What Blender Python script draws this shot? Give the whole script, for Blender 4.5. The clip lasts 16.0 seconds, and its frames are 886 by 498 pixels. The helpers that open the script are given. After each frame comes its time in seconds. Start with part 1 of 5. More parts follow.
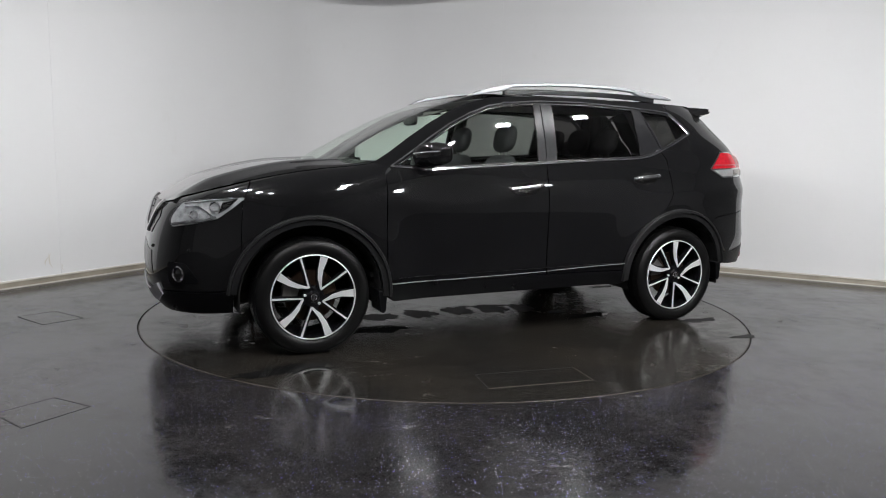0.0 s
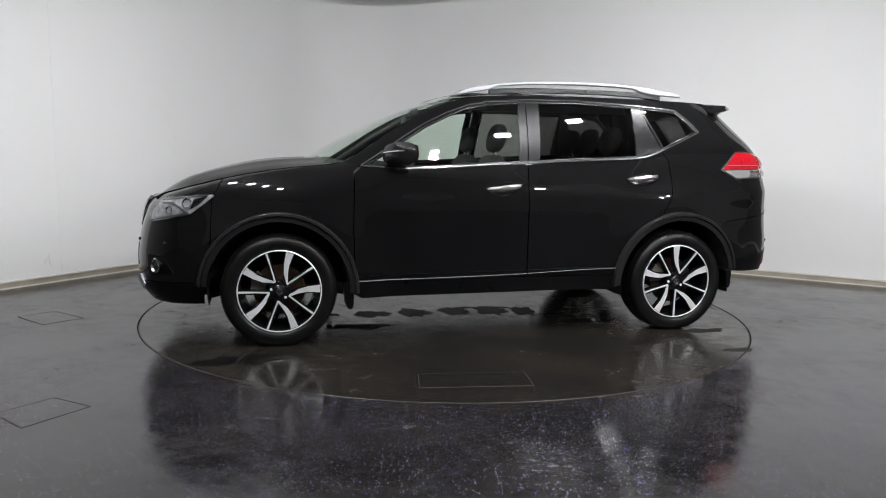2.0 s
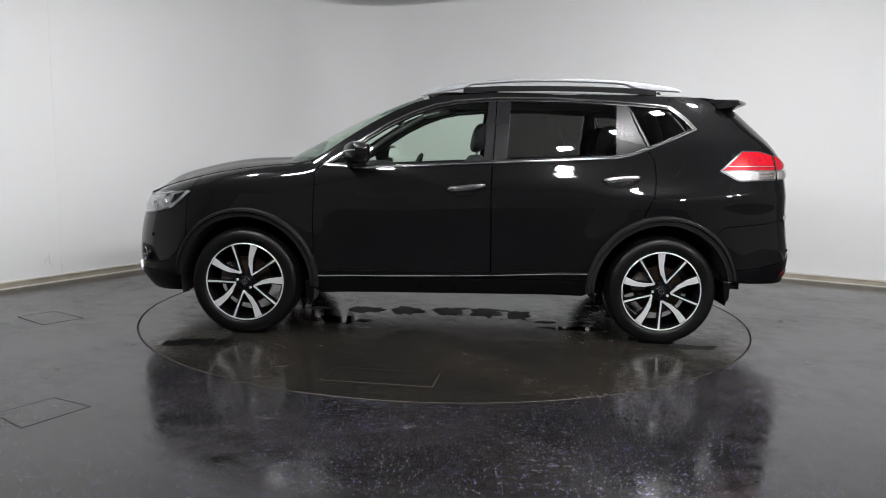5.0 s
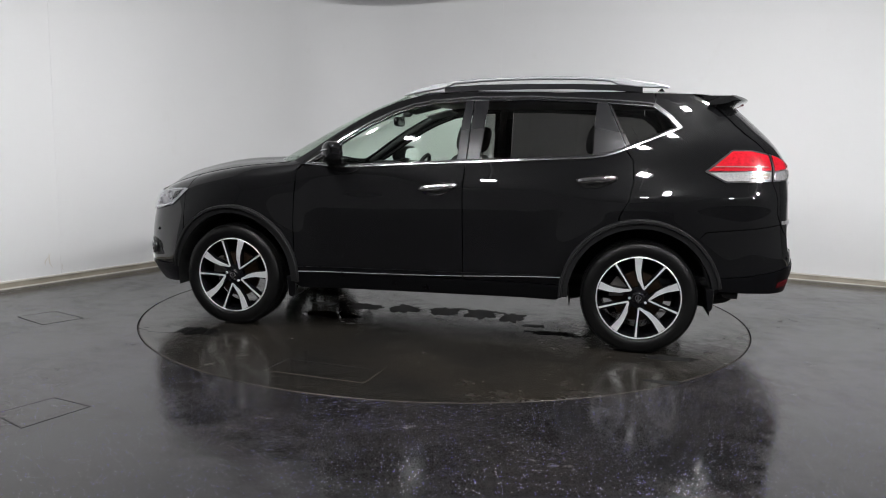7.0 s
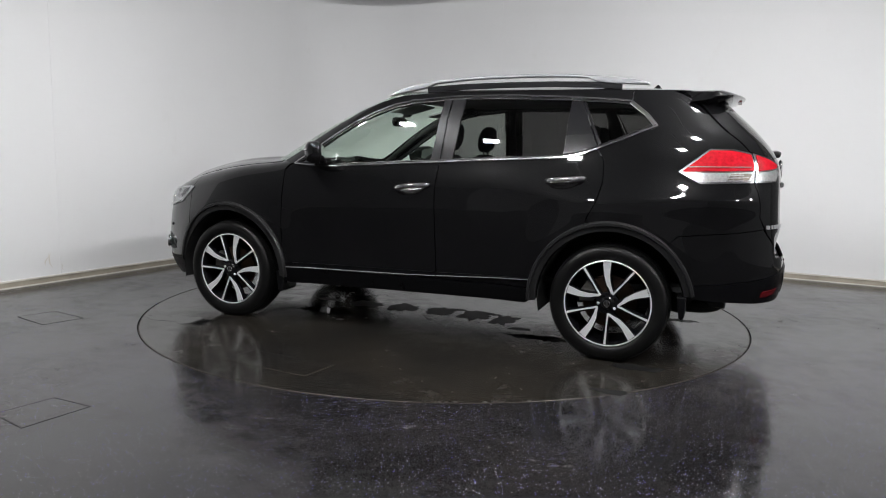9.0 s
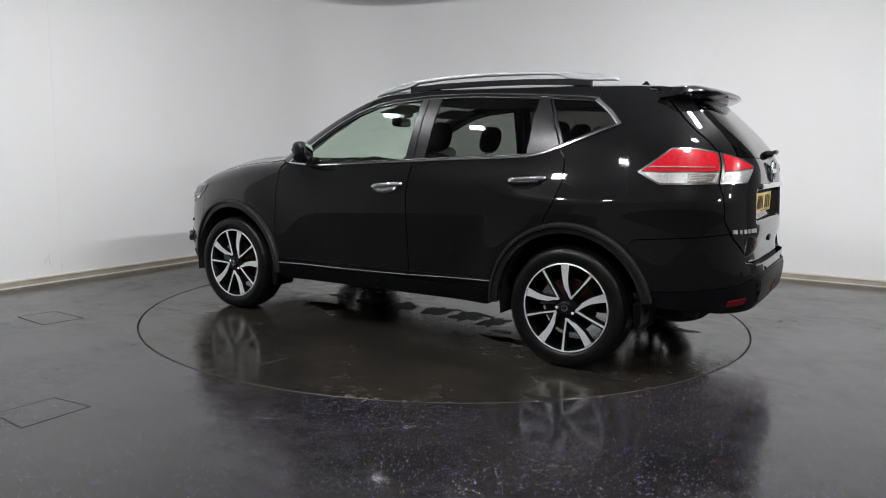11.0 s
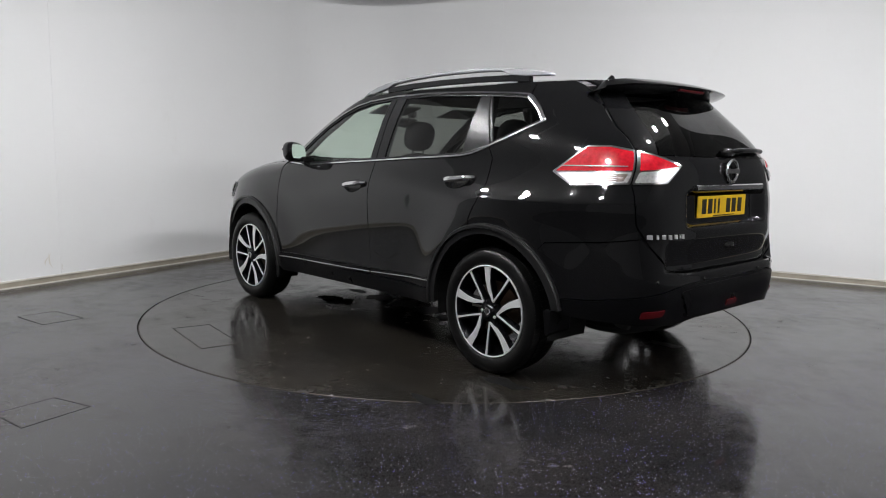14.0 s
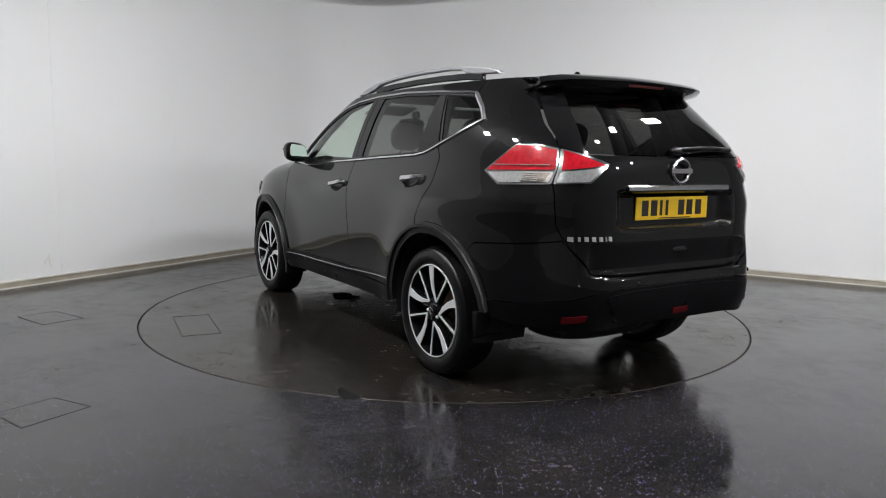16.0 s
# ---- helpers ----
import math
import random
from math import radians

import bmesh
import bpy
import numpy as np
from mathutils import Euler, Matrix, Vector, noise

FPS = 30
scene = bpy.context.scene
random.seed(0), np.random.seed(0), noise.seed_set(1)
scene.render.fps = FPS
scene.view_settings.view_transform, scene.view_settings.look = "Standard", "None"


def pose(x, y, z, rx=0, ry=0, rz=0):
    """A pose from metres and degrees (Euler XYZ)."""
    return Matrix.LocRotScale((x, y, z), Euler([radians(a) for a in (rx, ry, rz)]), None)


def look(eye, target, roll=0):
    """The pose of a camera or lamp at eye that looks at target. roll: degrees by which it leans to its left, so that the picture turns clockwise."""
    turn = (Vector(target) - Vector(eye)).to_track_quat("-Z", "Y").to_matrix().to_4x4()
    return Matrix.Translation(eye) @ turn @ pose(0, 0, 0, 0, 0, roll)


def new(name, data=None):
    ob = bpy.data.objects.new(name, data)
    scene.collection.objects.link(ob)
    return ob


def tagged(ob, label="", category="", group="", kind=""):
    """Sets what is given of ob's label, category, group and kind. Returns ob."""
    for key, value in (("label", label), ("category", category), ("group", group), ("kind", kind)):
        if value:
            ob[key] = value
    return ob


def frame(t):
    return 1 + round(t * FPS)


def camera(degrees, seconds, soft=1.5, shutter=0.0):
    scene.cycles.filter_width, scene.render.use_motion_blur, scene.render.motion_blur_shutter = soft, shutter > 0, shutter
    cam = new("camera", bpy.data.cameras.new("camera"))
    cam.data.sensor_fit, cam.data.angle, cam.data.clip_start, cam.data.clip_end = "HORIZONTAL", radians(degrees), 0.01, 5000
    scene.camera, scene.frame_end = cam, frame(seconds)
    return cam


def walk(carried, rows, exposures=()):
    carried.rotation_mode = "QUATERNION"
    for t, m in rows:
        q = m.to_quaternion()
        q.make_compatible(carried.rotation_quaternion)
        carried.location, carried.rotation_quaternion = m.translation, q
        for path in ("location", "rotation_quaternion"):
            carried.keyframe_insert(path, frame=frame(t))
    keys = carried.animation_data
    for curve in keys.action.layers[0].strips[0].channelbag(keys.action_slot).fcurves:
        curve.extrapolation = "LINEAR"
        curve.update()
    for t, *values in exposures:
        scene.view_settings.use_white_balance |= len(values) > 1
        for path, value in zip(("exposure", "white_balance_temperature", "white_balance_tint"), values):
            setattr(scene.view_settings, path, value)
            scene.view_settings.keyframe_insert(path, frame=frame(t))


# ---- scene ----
# ---- camera: it stands still while the car turns before it ----
cam = camera(62.9, 16.0, soft=1.0)
EYE = (0.0, -5.624, 1.197)
_pitch, _yaw = radians(-7.461), radians(0.191)
AIM = (EYE[0] - math.sin(_yaw) * math.cos(_pitch), EYE[1] + math.cos(_yaw) * math.cos(_pitch), EYE[2] + math.sin(_pitch))
walk(cam, [(0, look(EYE, AIM, 1.064)), (16.0, look(EYE, AIM, 1.064))], exposures=[(0, 0.0), (16.0, 0.0)])

# The turntable's angle, nearly steady
TURN = [(0, 23.99), (1, 18.97), (2, 13.9), (3, 8.81), (4, 3.75), (5, -1.55), (6, -6.9), (7, -12.0), (8, -16.83), (9, -21.78),
        (10, -26.85), (11, -31.95), (12, -37.06), (13, -42.12), (14, -47.24), (15, -52.35), (16, -57.48)]
CAR_OFFSET = (0.069, -0.116)

# ---- world: dim; the room's own lamps give the light ----
world = bpy.data.worlds.new("world")
world.use_nodes = True
world.node_tree.nodes["Background"].inputs[0].default_value = (0.5, 0.5, 0.5, 1)
world.node_tree.nodes["Background"].inputs[1].default_value = 0.02
scene.world = world


# ---- materials ----
def mat(name, colour, rough=0.5, metal=0.0, coat=0.0, spec=0.5, trans=0.0, ior=1.45, emit=None, bump=0.0, bump_scale=200.0,
        vary=0.0, vary_scale=6.0, rough_vary=0.0):
    m = bpy.data.materials.new(name)
    m.use_nodes = True
    nt = m.node_tree
    b = nt.nodes["Principled BSDF"]
    b.inputs["Base Color"].default_value = (*colour, 1)
    b.inputs["Roughness"].default_value = rough
    b.inputs["Metallic"].default_value = metal
    b.inputs["Coat Weight"].default_value = coat
    b.inputs["Coat Roughness"].default_value = 0.03
    b.inputs["Specular IOR Level"].default_value = spec
    b.inputs["Transmission Weight"].default_value = trans
    b.inputs["IOR"].default_value = ior
    if emit:
        b.inputs["Emission Color"].default_value = (*emit[:3], 1)
        b.inputs["Emission Strength"].default_value = emit[3]
    co = nt.nodes.new("ShaderNodeTexCoord")
    if vary or rough_vary:
        n = nt.nodes.new("ShaderNodeTexNoise")
        n.inputs["Scale"].default_value, n.inputs["Detail"].default_value = vary_scale, 6
        nt.links.new(co.outputs["Object"], n.inputs["Vector"])
        if vary:
            r = nt.nodes.new("ShaderNodeMix")
            r.data_type = "RGBA"
            r.inputs[6].default_value = (*[c * (1 - vary) for c in colour], 1)
            r.inputs[7].default_value = (*[min(1, c * (1 + vary)) for c in colour], 1)
            nt.links.new(n.outputs["Fac"], r.inputs[0])
            nt.links.new(r.outputs[2], b.inputs["Base Color"])
        if rough_vary:
            r = nt.nodes.new("ShaderNodeMapRange")
            r.inputs[1].default_value, r.inputs[2].default_value = 0.3, 0.7
            r.inputs[3].default_value, r.inputs[4].default_value = max(0.01, rough - rough_vary), rough + rough_vary
            nt.links.new(n.outputs["Fac"], r.inputs[0])
            nt.links.new(r.outputs[0], b.inputs["Roughness"])
    if bump:
        n = nt.nodes.new("ShaderNodeTexNoise")
        n.inputs["Scale"].default_value, n.inputs["Detail"].default_value = bump_scale, 3
        nt.links.new(co.outputs["Object"], n.inputs["Vector"])
        p = nt.nodes.new("ShaderNodeBump")
        p.inputs["Strength"].default_value, p.inputs["Distance"].default_value = bump, 0.002
        nt.links.new(n.outputs["Fac"], p.inputs["Height"])
        nt.links.new(p.outputs[0], b.inputs["Normal"])
    return m


PAINT = mat("black_paint", (0.0046, 0.0046, 0.005), 0.30, coat=1.0, spec=0.025, vary=0.3, vary_scale=3)
CLADDING = mat("black_plastic", (0.003, 0.003, 0.0035), 0.32, spec=0.2, bump=0.25, bump_scale=500, rough_vary=0.06, vary_scale=8)
GLOSS_BLACK = mat("gloss_black_trim", (0.006, 0.006, 0.006), 0.22, spec=0.5)
SATIN_BLACK = mat("satin_black_pillar", (0.008, 0.008, 0.009), 0.27, spec=0.35)
CHROME = mat("chrome", (0.74, 0.74, 0.75), 0.13, metal=1.0)
BRIGHT = mat("bright_trim", (0.60, 0.60, 0.61), 0.28, metal=0.7)
SATIN_SILVER = mat("satin_silver", (0.34, 0.345, 0.36), 0.42, metal=0.7, rough_vary=0.05)
ALLOY = mat("machined_alloy", (0.88, 0.885, 0.89), 0.30, metal=0.5, rough_vary=0.015, vary_scale=20)
RIM_BLACK = mat("gloss_black_rim", (0.005, 0.005, 0.006), 0.22, spec=0.25)
RUBBER = mat("tyre_rubber", (0.004, 0.004, 0.004), 0.4, spec=0.3, bump=0.25, bump_scale=300, rough_vary=0.1, vary_scale=9)
RUST = mat("rusty_disc", (0.045, 0.025, 0.015), 0.6, metal=0.4, vary=0.5, vary_scale=20)
DARK = mat("dark_underbody", (0.008, 0.008, 0.008), 0.8, vary=0.3, vary_scale=10)
RED_LENS = mat("red_lamp_lens", (0.36, 0.006, 0.014), 0.25, coat=1.0, spec=0.15, vary=0.6, vary_scale=55, bump=0.25, bump_scale=90)
RED_REFLECTOR = mat("red_reflector", (0.075, 0.003, 0.005), 0.3, spec=0.3, coat=0.15)
AMBER_DARK = mat("brown_indicator", (0.20, 0.17, 0.14), 0.2, metal=0.6, coat=1.0, vary=0.8, vary_scale=120, bump=0.5, bump_scale=150)
CLEAR_LENS = mat("clear_lamp_lens", (0.36, 0.36, 0.36), 0.2, metal=0.5, coat=1.0, vary=0.5, vary_scale=90, bump=0.5, bump_scale=110)
LAMP_INNER = mat("headlamp_inner", (0.52, 0.525, 0.53), 0.22, metal=0.5, coat=0.3, vary=0.8, vary_scale=34)
ARCH_PLASTIC = mat("satin_arch_plastic", (0.014, 0.014, 0.0145), 0.38, spec=0.45, bump=0.2, bump_scale=500)
YELLOW = mat("yellow_plate", (0.72, 0.46, 0.015), 0.35, coat=0.4, vary=0.05)
INK = mat("plate_ink", (0.01, 0.01, 0.01), 0.5)
FABRIC = mat("dark_seat_fabric", (0.022, 0.022, 0.024), 0.85, bump=0.4, bump_scale=400, vary=0.3, vary_scale=40)
DASH = mat("dark_dashboard", (0.02, 0.02, 0.021), 0.6, bump=0.3, bump_scale=300)
HEADLINER = mat("grey_headliner", (0.30, 0.30, 0.29), 0.9, vary=0.1)
MIRROR_GLASS = mat("mirror_glass", (0.85, 0.87, 0.87), 0.02, metal=1.0)


def glass_mat(name, tint, rough=0.0):
    """Thin tinted pane: it lets light straight through, dimmed by its tint, with a clear gloss."""
    m = bpy.data.materials.new(name)
    m.use_nodes = True
    nt = m.node_tree
    nt.nodes.remove(nt.nodes["Principled BSDF"])
    out = nt.nodes["Material Output"]
    a, g, f, mix = (nt.nodes.new("ShaderNode" + k) for k in ("BsdfTransparent", "BsdfGlossy", "LayerWeight", "MixShader"))
    a.inputs[0].default_value = (*tint, 1)
    g.inputs["Roughness"].default_value = rough
    g.inputs[0].default_value = (1, 1, 1, 1)
    f.inputs[0].default_value = 0.5
    up, sc = nt.nodes.new("ShaderNodeMath"), nt.nodes.new("ShaderNodeMath")
    up.operation, sc.operation = "POWER", "MULTIPLY_ADD"
    up.inputs[1].default_value = 4.5
    sc.inputs[1].default_value, sc.inputs[2].default_value = 0.92, 0.05
    nt.links.new(f.outputs["Facing"], up.inputs[0])
    nt.links.new(up.outputs[0], sc.inputs[0])
    nt.links.new(sc.outputs[0], mix.inputs[0])
    nt.links.new(a.outputs[0], mix.inputs[1])
    nt.links.new(g.outputs[0], mix.inputs[2])
    nt.links.new(mix.outputs[0], out.inputs[0])
    return m


GLASS = glass_mat("green_tinted_glass", (0.86, 0.95, 0.88))
PRIVACY = glass_mat("dark_privacy_glass", (0.24, 0.24, 0.235))
LENS_GLASS = glass_mat("clear_lens_cover", (0.92, 0.93, 0.94))
# ---- the car's body surface: plan contours that change with height ----
def curve(keys, x):
    """Smooth curve through (x, value) keys (monotone cubic)."""
    n = len(keys)
    if x <= keys[0][0]:
        return keys[0][1]
    if x >= keys[-1][0]:
        return keys[-1][1]
    i = 0
    while keys[i + 1][0] < x:
        i += 1
    d = [(keys[k + 1][1] - keys[k][1]) / (keys[k + 1][0] - keys[k][0]) for k in range(n - 1)]

    def slope(k):
        if k == 0:
            return d[0]
        if k == n - 1:
            return d[-1]
        return 0.0 if d[k - 1] * d[k] <= 0 else 2 * d[k - 1] * d[k] / (d[k - 1] + d[k])
    h = keys[i + 1][0] - keys[i][0]
    s = (x - keys[i][0]) / h
    a, b = keys[i][1], keys[i + 1][1]
    return (a * (1 + 2 * s) * (1 - s) ** 2 + b * s * s * (3 - 2 * s)
            + h * (slope(i) * s * (1 - s) ** 2 - slope(i + 1) * s * s * (1 - s)))


def sstep(v):
    v = min(1, max(0, v))
    return v * v * (3 - 2 * v)


AXLE = 1.3525
HUB_Z = 0.345
HALF_WIDTH = [(0.15, 0.79), (0.28, 0.825), (0.40, 0.845), (0.44, 0.8475), (0.48, 0.850), (0.54, 0.854), (0.60, 0.859), (0.66, 0.8645), (0.74, 0.871),
              (0.82, 0.876), (0.90, 0.877), (0.95, 0.8745), (1.00, 0.865), (1.05, 0.849), (1.10, 0.830), (1.14, 0.815), (1.25, 0.782), (1.38, 0.735), (1.50, 0.680), (1.57, 0.640),
              (1.62, 0.600)]
REAR_END = [(0.15, 2.16), (0.30, 2.25), (0.42, 2.29), (0.52, 2.306), (0.60, 2.304), (0.66, 2.292), (0.80, 2.273),
            (0.95, 2.263), (1.06, 2.259), (1.15, 2.249), (1.22, 2.222), (1.35, 2.122), (1.50, 1.968), (1.57, 1.89), (1.62, 1.82)]
NOSE = [(0.15, 2.04), (0.22, 2.13), (0.30, 2.205), (0.40, 2.243), (0.50, 2.246), (0.60, 2.236), (0.70, 2.217), (0.80, 2.187),
        (0.88, 2.165), (0.93, 2.13), (1.05, 2.07), (1.20, 2.04)]
SCREEN = [(1.00, 1.42), (1.12, 1.21), (1.25, 0.98), (1.38, 0.738), (1.50, 0.482), (1.57, 0.295), (1.62, 0.13)]
FENDER_TOP = [(-2.3, 0.80), (-2.1, 0.900), (-1.9, 0.966), (-1.6, 1.042), (-1.3, 1.094), (-1.0, 1.127), (-0.88, 1.163), (-0.75, 1.26), (0.0, 1.4)]
N_FRONT, N_SCREEN = 4.6, 4.4
N_REAR = [(0.2, 5.4), (0.5, 5.7), (0.65, 5.7), (0.8, 5.6), (1.1, 5.5), (1.28, 5.4), (1.4, 4.8)]
FENDER_ROLL = 0.10


class Smooth:
    """A curve with its corners eased, kept as a fine table."""

    def __init__(self, keys, ease):
        self.z0, self.d = 0.1, 0.004
        raw = [curve(keys, self.z0 + self.d * i) for i in range(400)]
        k = max(1, round(2.5 * ease / self.d))
        w = [math.exp(-0.5 * (j * self.d / ease) ** 2) for j in range(-k, k + 1)]
        self.v = [sum(a * raw[min(399, max(0, i + j))] for j, a in zip(range(-k, k + 1), w)) / sum(w) for i in range(400)]

    def __call__(self, z):
        f = min(max((z - self.z0) / self.d, 0), 398.999)
        i = int(f)
        return self.v[i] + (self.v[i + 1] - self.v[i]) * (f - i)


width_at, tail_at, nose_at, screen_at, square_at = (Smooth(HALF_WIDTH, 0.026), Smooth(REAR_END, 0.02), Smooth(NOSE, 0.02),
                                                    Smooth(SCREEN, 0.02), Smooth(N_REAR, 0.03))


def flare(x, z):
    """The bodyside's swell over the wheels."""
    out = 0.0
    for cx in (-AXLE, AXLE):
        r = math.hypot(x - cx, (z - HUB_Z))
        out += 0.034 * math.exp(-((r - 0.47) / 0.16) ** 2)
    # the haunch that runs from the rear door to the tail lamp
    out += 0.018 * math.exp(-((z - 0.935 - 0.04 * (x - 1.3)) / 0.085) ** 2) * sstep((x - 0.65) / 0.6)
    return out


def shoulder_dip(x, z):
    """The shoulder crease sinks in a wave along the front door."""
    return 0.075 * math.exp(-((x + 0.42) / 0.42) ** 2) * math.exp(-((z - 0.93) / 0.10) ** 2)


def hull(t, z, upper=False):
    """A point of the car's left side. t: -1 at the nose's middle, 0 amidships, 1 at the tail's middle."""
    a = abs(t) * math.pi / 2
    if t >= 0:
        n, end = square_at(z), tail_at(z)
    elif upper:
        n, end = N_SCREEN, -screen_at(z)
    else:
        n, end = N_FRONT, -nose_at(z)
    s, c = math.sin(a), math.cos(a)
    x = end * s ** (2 / n)
    w = width_at(z if upper else z + shoulder_dip(x, z))
    k = max(c, 0.0) ** (2 / n)
    y = w * k
    if z < 1.15 and not (upper and t < 0):
        y += flare(x, z) * min(1.0, k * 1.1) * min(1, max(0, (1.12 - z) / 0.15))
    if t < 0 and not upper:
        d = curve(FENDER_TOP, x) - z
        if d < FENDER_ROLL:
            d = max(d, 0.0)
            y -= FENDER_ROLL - math.sqrt(max(FENDER_ROLL ** 2 - (FENDER_ROLL - d) ** 2, 0))
    return x, -y, z


def t_for(axis, value, z, front=False, upper=False):
    """t at which the contour at height z has that x (axis 'x') or that distance from the middle (axis 'y')."""
    if axis == "x":
        lo, hi = -1.0, 1.0
        for _ in range(34):
            mid = (lo + hi) / 2
            if hull(mid, z, upper)[0] < value:
                lo = mid
            else:
                hi = mid
        return (lo + hi) / 2
    lo, hi = (0.45, 1.0)
    for _ in range(34):
        mid = (lo + hi) / 2
        y = -hull(-mid if front else mid, z, upper)[1]
        if y > value:
            lo = mid
        else:
            hi = mid
    return -(lo + hi) / 2 if front else (lo + hi) / 2


# t runs unevenly along the contour: a table of its length makes panels' meshes even
LENGTHS = [0.0]
for _i in range(1, 401):
    _a, _b = ((math.sin(k / 400 * math.pi / 2) ** (2 / 4.5) * 2.28, math.cos(k / 400 * math.pi / 2) ** (2 / 4.5) * 0.88) for k in (_i - 1, _i))
    LENGTHS.append(LENGTHS[-1] + math.hypot(_a[0] - _b[0], _a[1] - _b[1]))


def q_of(t):
    f = min(abs(t), 1) * 400
    i = min(int(f), 399)
    return math.copysign(LENGTHS[i] + (LENGTHS[i + 1] - LENGTHS[i]) * (f - i), t)


def t_of(q):
    v, lo, hi = abs(q), 0, 400
    if v >= LENGTHS[-1]:
        return math.copysign(1.0, q)
    while hi - lo > 1:
        mid = (lo + hi) // 2
        if LENGTHS[mid] <= v:
            lo = mid
        else:
            hi = mid
    return math.copysign((lo + (v - LENGTHS[lo]) / (LENGTHS[lo + 1] - LENGTHS[lo])) / 400, q)




# ---- mesh kit ----
def part(name, data, material, parent=None, label="", bevel=0.0):
    """Links a bmesh or mesh as one object under a thing or part."""
    if isinstance(data, bmesh.types.BMesh):
        me = bpy.data.meshes.new(name)
        data.normal_update()
        data.to_mesh(me)
        data.free()
    else:
        me = data
    if material and not me.materials:
        me.materials.append(material)
    ob = new(name, me)
    if parent:
        ob.parent = parent
    if label:
        tagged(ob, label)
    if bevel:
        b = ob.modifiers.new("bevel", "BEVEL")
        b.width, b.segments, b.limit_method, b.harden_normals = bevel, 2, "ANGLE", False
    return ob


def smooth_mesh(bm, angle=35):
    for f in bm.faces:
        f.smooth = True
    for e in bm.edges:
        if len(e.link_faces) == 2 and e.calc_face_angle(0) > radians(angle):
            e.smooth = False
    return bm


def box(bm, x0, x1, y0, y1, z0, z1, m=None):
    vs = [bm.verts.new((x, y, z)) for x in (x0, x1) for y in (y0, y1) for z in (z0, z1)]
    if m:
        for v in vs:
            v.co = m @ v.co
    for f in ((0, 1, 3, 2), (4, 6, 7, 5), (0, 4, 5, 1), (2, 3, 7, 6), (0, 2, 6, 4), (1, 5, 7, 3)):
        bm.faces.new([vs[i] for i in f])
    return vs


def prism(bm, outline, a, b, put):
    """Extrudes a 2D outline from depth a to b; put(u, v, depth) gives the place."""
    n = len(outline)
    p = [bm.verts.new(put(u, v, a)) for u, v in outline]
    q = [bm.verts.new(put(u, v, b)) for u, v in outline]
    bm.faces.new(p)
    bm.faces.new(q[::-1])
    for i in range(n):
        j = (i + 1) % n
        bm.faces.new((p[j], p[i], q[i], q[j]))


def lathe(bm, profile, n=48, put=None):
    """Turns (radius, height) about the y axis."""
    rings = []
    for r, h in profile:
        rings.append([bm.verts.new((r * math.cos(2 * math.pi * k / n), h, r * math.sin(2 * math.pi * k / n))) for k in range(n)])
    for a, b in zip(rings, rings[1:]):
        for k in range(n):
            j = (k + 1) % n
            bm.faces.new((a[k], a[j], b[j], b[k]))
    return rings


def blob(bm, cx, cy, cz, rx, ry, rz, e=2.6, nu=20, nv=12, m=None):
    """A rounded box: a superellipsoid."""
    def sp(v, k):
        return math.copysign(abs(v) ** k, v)
    rows = []
    for i in range(nv + 1):
        a = -math.pi / 2 + math.pi * i / nv
        row = []
        for j in range(nu):
            b = 2 * math.pi * j / nu
            k = 2 / e
            p = Vector((cx + rx * sp(math.cos(a), k) * sp(math.cos(b), k), cy + ry * sp(math.cos(a), k) * sp(math.sin(b), k), cz + rz * sp(math.sin(a), k)))
            row.append(bm.verts.new(m @ p if m else p))
        rows.append(row)
    for a, b in zip(rows, rows[1:]):
        for j in range(nu):
            k = (j + 1) % nu
            bm.faces.new((a[j], a[k], b[k], b[j]))
    bmesh.ops.remove_doubles(bm, verts=bm.verts, dist=1e-5)


def tube(bm, pts, radius, n=10, closed=False):
    pts = [Vector(p) for p in pts]
    rings = []
    for i, p in enumerate(pts):
        a = pts[i - 1] if i or closed else p
        b = pts[(i + 1) % len(pts)] if i < len(pts) - 1 or closed else p
        d = (b - a).normalized()
        u = d.cross(Vector((0, 0, 1)) if abs(d.z) < 0.9 else Vector((1, 0, 0))).normalized()
        w = d.cross(u)
        rings.append([bm.verts.new(p + radius * (u * math.cos(2 * math.pi * k / n) + w * math.sin(2 * math.pi * k / n))) for k in range(n)])
    for a, b in zip(rings, rings[1:] + (rings[:1] if closed else [])):
        for k in range(n):
            j = (k + 1) % n
            bm.faces.new((a[k], a[j], b[j], b[k]))
    if not closed:
        bm.faces.new(rings[0][::-1])
        bm.faces.new(rings[-1])


# ---- body panels: an outline on the body surface, filled, smooth, with an edge of real depth ----
MAX_Q = LENGTHS[-1]


def X(x, z):
    return ("x", x, z)


def R(y, z):
    return ("r", y, z)


def F(y, z):
    return ("f", y, z)


